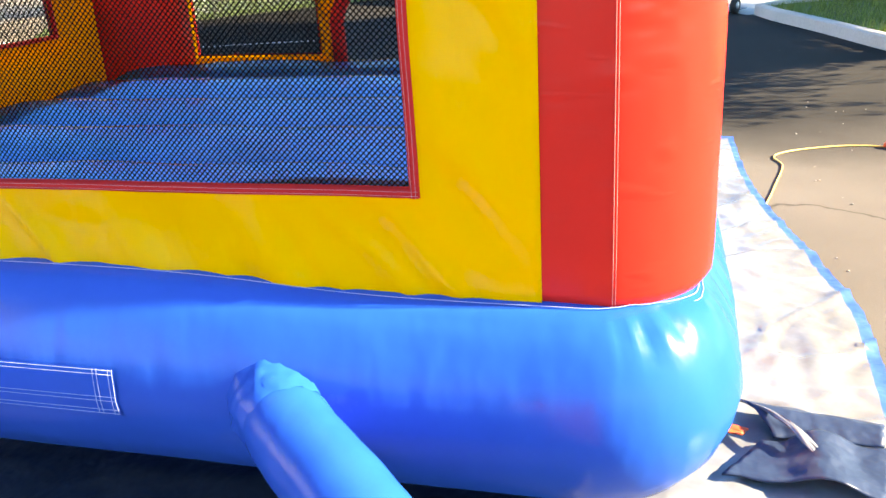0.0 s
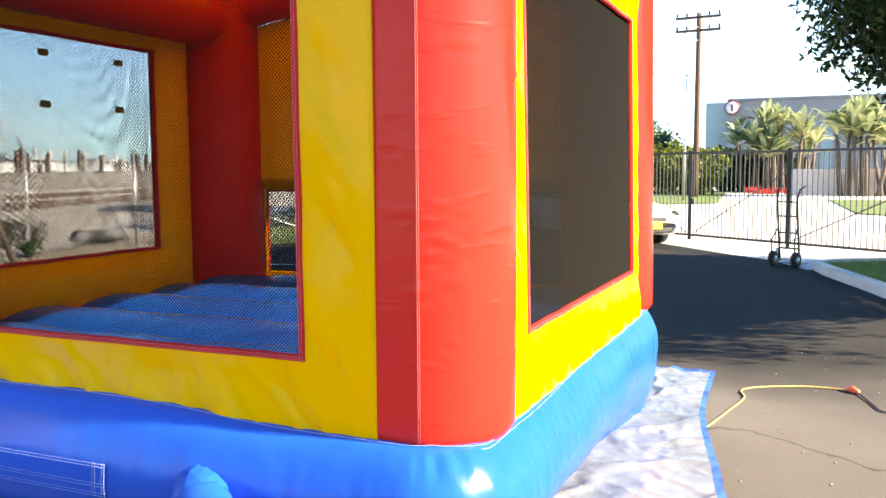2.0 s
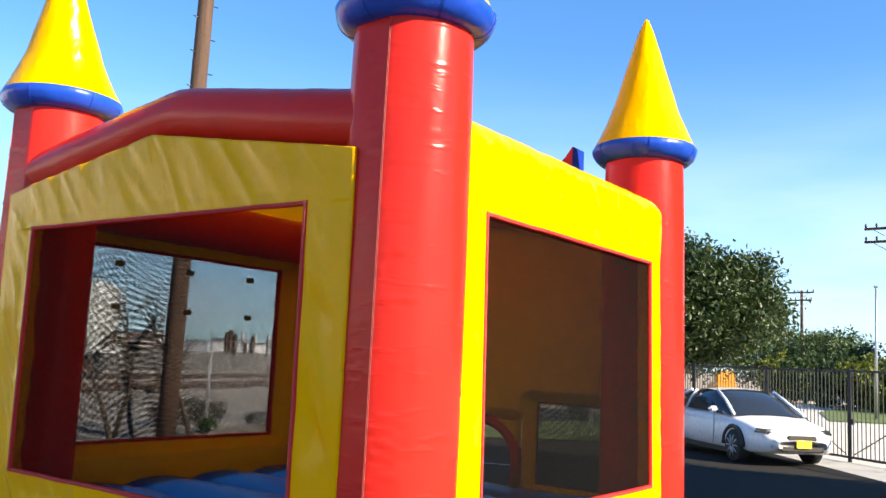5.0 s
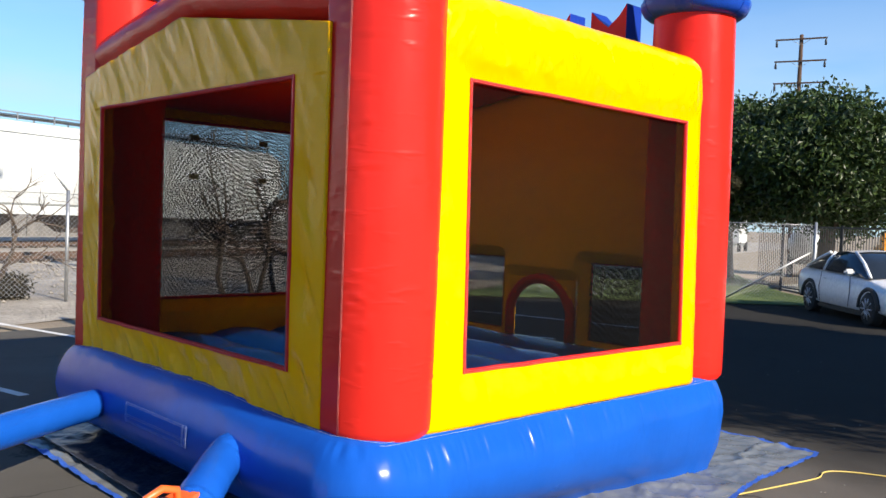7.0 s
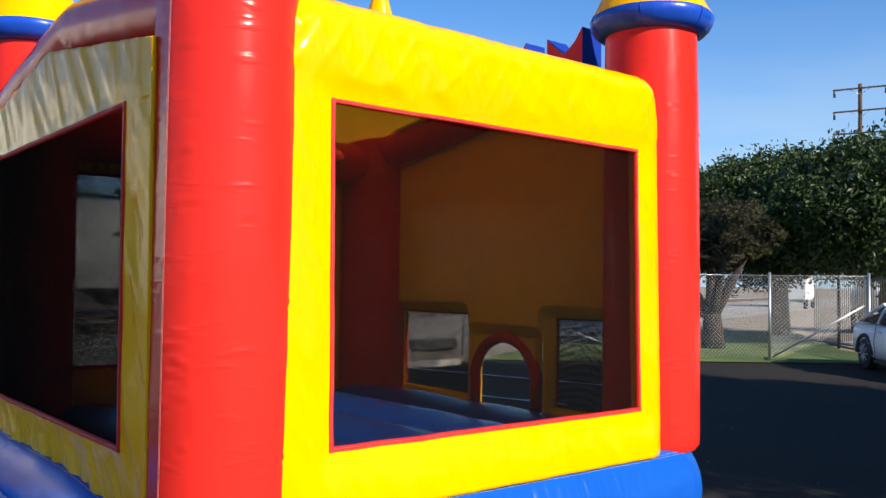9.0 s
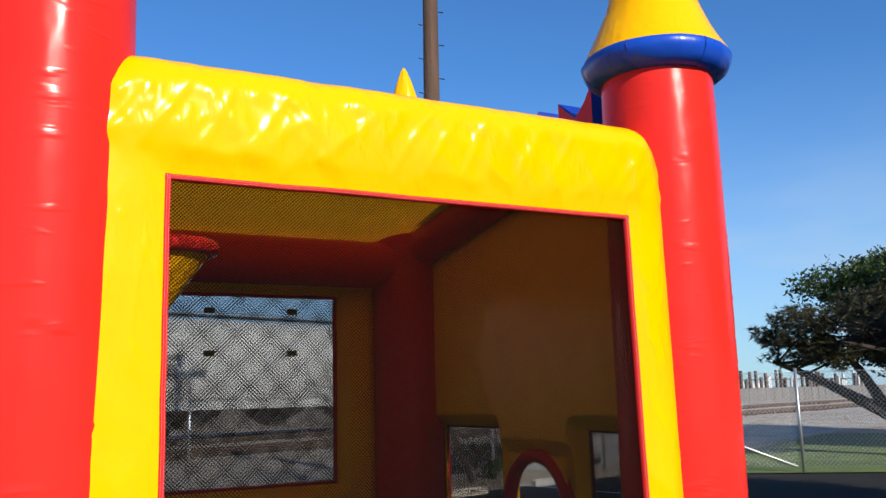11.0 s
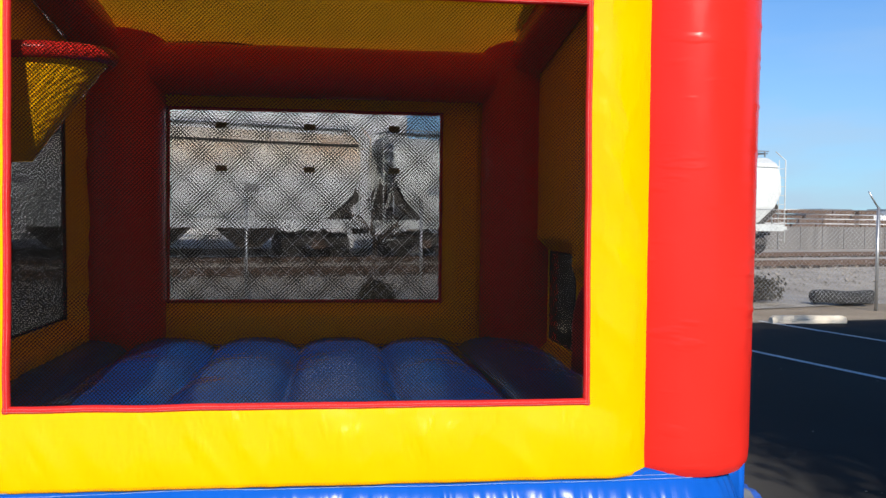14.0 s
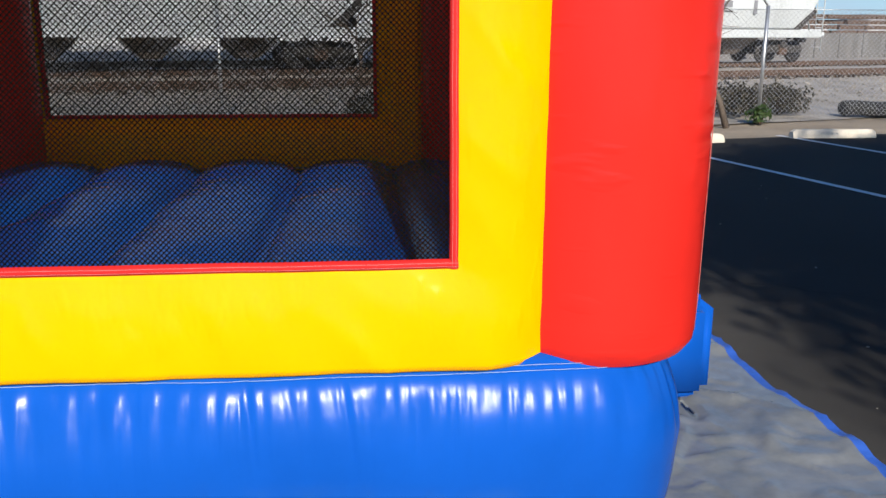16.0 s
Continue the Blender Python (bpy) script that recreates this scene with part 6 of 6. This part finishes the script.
# ---------- parked car ----------
def coupe(x, y, rz):
    t = thing("car", "white two-door coupe parked at the edge of the lot", "car", at=(x, y, 0), rz=rz)
    M_CARP = plain("white_car_paint", (0.80, 0.80, 0.81), 0.18, 0, 0)
    M_CGLASS = plain("dark_car_glass", (0.02, 0.025, 0.03), 0.06, 0, 0)
    M_CHROME = plain("wheel_alloy", (0.5, 0.5, 0.52), 0.3, 0.9, 0)
    M_LAMP = plain("headlamp_glass", (0.10, 0.11, 0.12), 0.08, 0.3, 0)
    st = [(-2.42, 0.45, 0.78, 0.62), (-2.34, 0.34, 0.92, 0.76), (-2.05, 0.27, 0.985, 0.86), (-1.6, 0.24, 1.00, 0.90), (-1.0, 0.22, 0.985, 0.92), (-0.3, 0.21, 0.965, 0.925), (0.4, 0.21, 0.955, 0.925), (0.9, 0.21, 0.94, 0.92), (1.4, 0.22, 0.885, 0.91), (1.9, 0.23, 0.80, 0.87), (2.2, 0.25, 0.71, 0.78), (2.36, 0.30, 0.62, 0.66), (2.44, 0.36, 0.50, 0.52)]
    V, F = [], []
    for (px, z0, z1, w) in st:
        hgt = z1 - z0
        ring = [(w * 0.80, z0), (w * 0.97, z0 + 0.10 * hgt), (w, z0 + 0.42 * hgt), (w * 0.985, z0 + 0.70 * hgt), (w * 0.95, z0 + 0.88 * hgt), (w * 0.84, z0 + 0.97 * hgt), (w * 0.45, z1 + 0.015), (0, z1 + 0.025)]
        ring = ring + [(-a, b) for a, b in ring[-2::-1]]
        V += [(px, a, b) for a, b in ring]
    n = 15
    for k in range(len(st) - 1):
        for j in range(n - 1):
            F.append((k * n + j, (k + 1) * n + j, (k + 1) * n + j + 1, k * n + j + 1))
        F.append((k * n + n - 1, (k + 1) * n + n - 1, (k + 1) * n, k * n))
    F.append(tuple(range(n - 1, -1, -1))); F.append(tuple(range((len(st) - 1) * n, len(st) * n)))
    body = mesh_ob("body", V, F, M_CARP, t)
    # cabin: glass house with a painted roof
    cab = [(-1.75, 0.98, 1.0, 0.80), (-1.25, 0.98, 1.22, 0.78), (-0.75, 0.97, 1.375, 0.74), (-0.2, 0.96, 1.425, 0.72), (0.25, 0.95, 1.405, 0.72), (0.75, 0.94, 1.20, 0.76), (1.25, 0.90, 0.93, 0.82)]
    V, F = [], []
    for px, z0, z1, w in cab:
        ring = [(0.86, z0), (w * 0.5 + 0.43, z0 + 0.5 * (z1 - z0)), (w * 0.88, z1 - 0.03), (w * 0.5, z1), (0, z1 + 0.012)]
        ring = ring + [(-a, b) for a, b in ring[-2::-1]]
        V += [(px, a, b) for a, b in ring]
    n = 9
    F = [(k * n + j, (k + 1) * n + j, (k + 1) * n + j + 1, k * n + j + 1) for k in range(len(cab) - 1) for j in range(n - 1)]
    mesh_ob("glasshouse", V, F, M_CGLASS, t, "dark tinted glass")
    V2 = [(a, b * 1.012, c + 0.012) for a, b, c in V]
    roof = [(k * n + j, (k + 1) * n + j, (k + 1) * n + j + 1, k * n + j + 1) for k in (1, 2, 3) for j in (2, 3, 4, 5)]
    mesh_ob("roof", V2, roof, M_CARP, t)
    for s in (1, -1):
        for pts in ([(0.30, 0.655 * s, 1.395), (0.75, 0.70 * s, 1.195), (1.25, 0.80 * s, 0.935)], [(-0.80, 0.70 * s, 1.36), (-1.25, 0.74 * s, 1.215), (-1.75, 0.80 * s, 1.0)], [(-0.55, 0.70 * s, 1.38), (-0.62, 0.81 * s, 1.18), (-0.72, 0.865 * s, 0.97)]):
            tube("pillar", pts, 0.035, M_CARP, t, 8)
        part("mirror", bm_box((0.14, 0.20, 0.13), (0.72, 0.98 * s, 1.0), 0.04), M_CARP, t)
        part("headlight", bm_box((0.34, 0.30, 0.13), (2.12, 0.63 * s, 0.66), 0.045, Matrix.Rotation(-0.5 * s, 4, "Z")), M_LAMP, t, "dark swept headlight")
        part("tail_light", bm_box((0.12, 0.36, 0.16), (-2.33, 0.55 * s, 0.82), 0.03), plain("red_lens", (0.35, 0.01, 0.01), 0.2, 0, 0), t)
        part("fog_lamp", bm_box((0.08, 0.20, 0.09), (2.34, 0.55 * s, 0.40), 0.02), M_CGLASS, t)
        part("door_handle", bm_box((0.16, 0.03, 0.03), (-0.55, 0.925 * s, 0.80), 0.008), M_CARP, t)
        tube("door_line", [(0.62, 0.932 * s, 0.30), (0.66, 0.93 * s, 0.60), (0.60, 0.90 * s, 0.92)], 0.006, M_UNDER, t, 5)
        tube("door_line", [(-0.72, 0.932 * s, 0.30), (-0.80, 0.93 * s, 0.60), (-0.74, 0.90 * s, 0.94)], 0.006, M_UNDER, t, 5)
        for px in (1.42, -1.32):
            wh = tube("wheel", [(px, s * 0.70, 0.325), (px, s * 0.72, 0.325), (px, s * 0.90, 0.325), (px, s * 0.925, 0.325)], [0.29, 0.325, 0.325, 0.29], M_RUBBER, t, 28)
            tube("rim", [(px, s * 0.90, 0.325), (px, s * 0.932, 0.325)], [0.235, 0.215], M_UNDER, wh, 24)
            for k in range(10):
                a = 6.2832 * k / 10
                tube("spoke", [(px + 0.04 * math.cos(a), s * 0.94, 0.325 + 0.04 * math.sin(a)), (px + 0.215 * math.cos(a), s * 0.935, 0.325 + 0.215 * math.sin(a))], 0.016, M_CHROME, wh, 5)
            tube("wheel_arch", [(px + 0.385 * math.cos(a), s * 0.905, 0.325 + 0.385 * math.sin(a)) for a in [math.pi * q / 14 for q in range(15)]], 0.045, M_UNDER, t, 6)
    part("grille", bm_box((0.05, 0.62, 0.13), (2.405, 0, 0.555), 0.02), M_UNDER, t)
    part("lower_intake", bm_box((0.05, 0.9, 0.12), (2.42, 0, 0.37), 0.02), M_UNDER, t)
    part("number_plate", bm_box((0.02, 0.32, 0.15), (2.47, 0, 0.46), 0.005), plain("yellow_plate", (0.75, 0.55, 0.04), 0.5), t, "plain yellow plate")
    part("sill", bm_box((2.2, 1.7, 0.10), (0.05, 0, 0.20), 0.03), M_UNDER, t)
    return t


coupe(16.7, 3.65, 226)

# loose stones on the railway slope
rs = np.random.default_rng(12)
V, F = [], []
ico = [(0, 0, 1), (0.9, 0, 0.1), (0, 0.8, 0.2), (-0.8, 0.1, 0), (0.1, -0.9, 0.15), (0, 0, -0.6)]
icf = [(0, 1, 2), (0, 2, 3), (0, 3, 4), (0, 4, 1), (5, 2, 1), (5, 3, 2), (5, 4, 3), (5, 1, 4)]
for k in range(5200):
    a, q = rs.uniform(-22, 40), -17 + 11 * rs.random() ** 0.8
    c = np.array(rail_pos(a, q, bed_z(q) + 0.02))
    if c[1] < 12.2:
        continue
    r = rs.uniform(0.02, 0.075)
    t_ = rs.uniform(0, 6.28)
    o = len(V)
    for vx, vy, vz in ico:
        V.append((c[0] + r * (vx * math.cos(t_) - vy * math.sin(t_)), c[1] + r * (vx * math.sin(t_) + vy * math.cos(t_)), c[2] + r * vz * 0.7))
    F += [tuple(i + o for i in g) for g in icf]
tagged(mesh_ob("ballast_stones", V, F, M_GRAVEL, smooth=False), "loose pale ballast stones on the railway slope", "stones", "", "stuff")
# grass blades on the planter
rs = np.random.default_rng(13)
V, F = [], []
for k in range(16000):
    x, y = rs.uniform(6.0, 12.8), rs.uniform(-4.5, -1.0)
    if y > -2.1 + 0.29 * (x - 8.6) - 0.14 or (x > 11.8 and y > -1.3 - 1.7 * (x - 12.25)):
        continue
    h_, a = rs.uniform(0.03, 0.09), rs.uniform(0, 6.28)
    o = len(V)
    dx, dy = 0.006 * math.cos(a), 0.006 * math.sin(a)
    lx, ly = rs.normal(0, 0.02, 2)
    V += [(x - dx, y - dy, 0.10), (x + dx, y + dy, 0.10), (x + lx, y + ly, 0.10 + h_)]
    F.append((o, o + 1, o + 2))
M_BLADE = leaf_mat("grass_blades", (0.05, 0.10, 0.015), (0.20, 0.28, 0.06), 0.6)
tagged(mesh_ob("grass_blades", V, F, M_BLADE, smooth=False), "short green grass blades in the planter", "grass", "", "stuff")
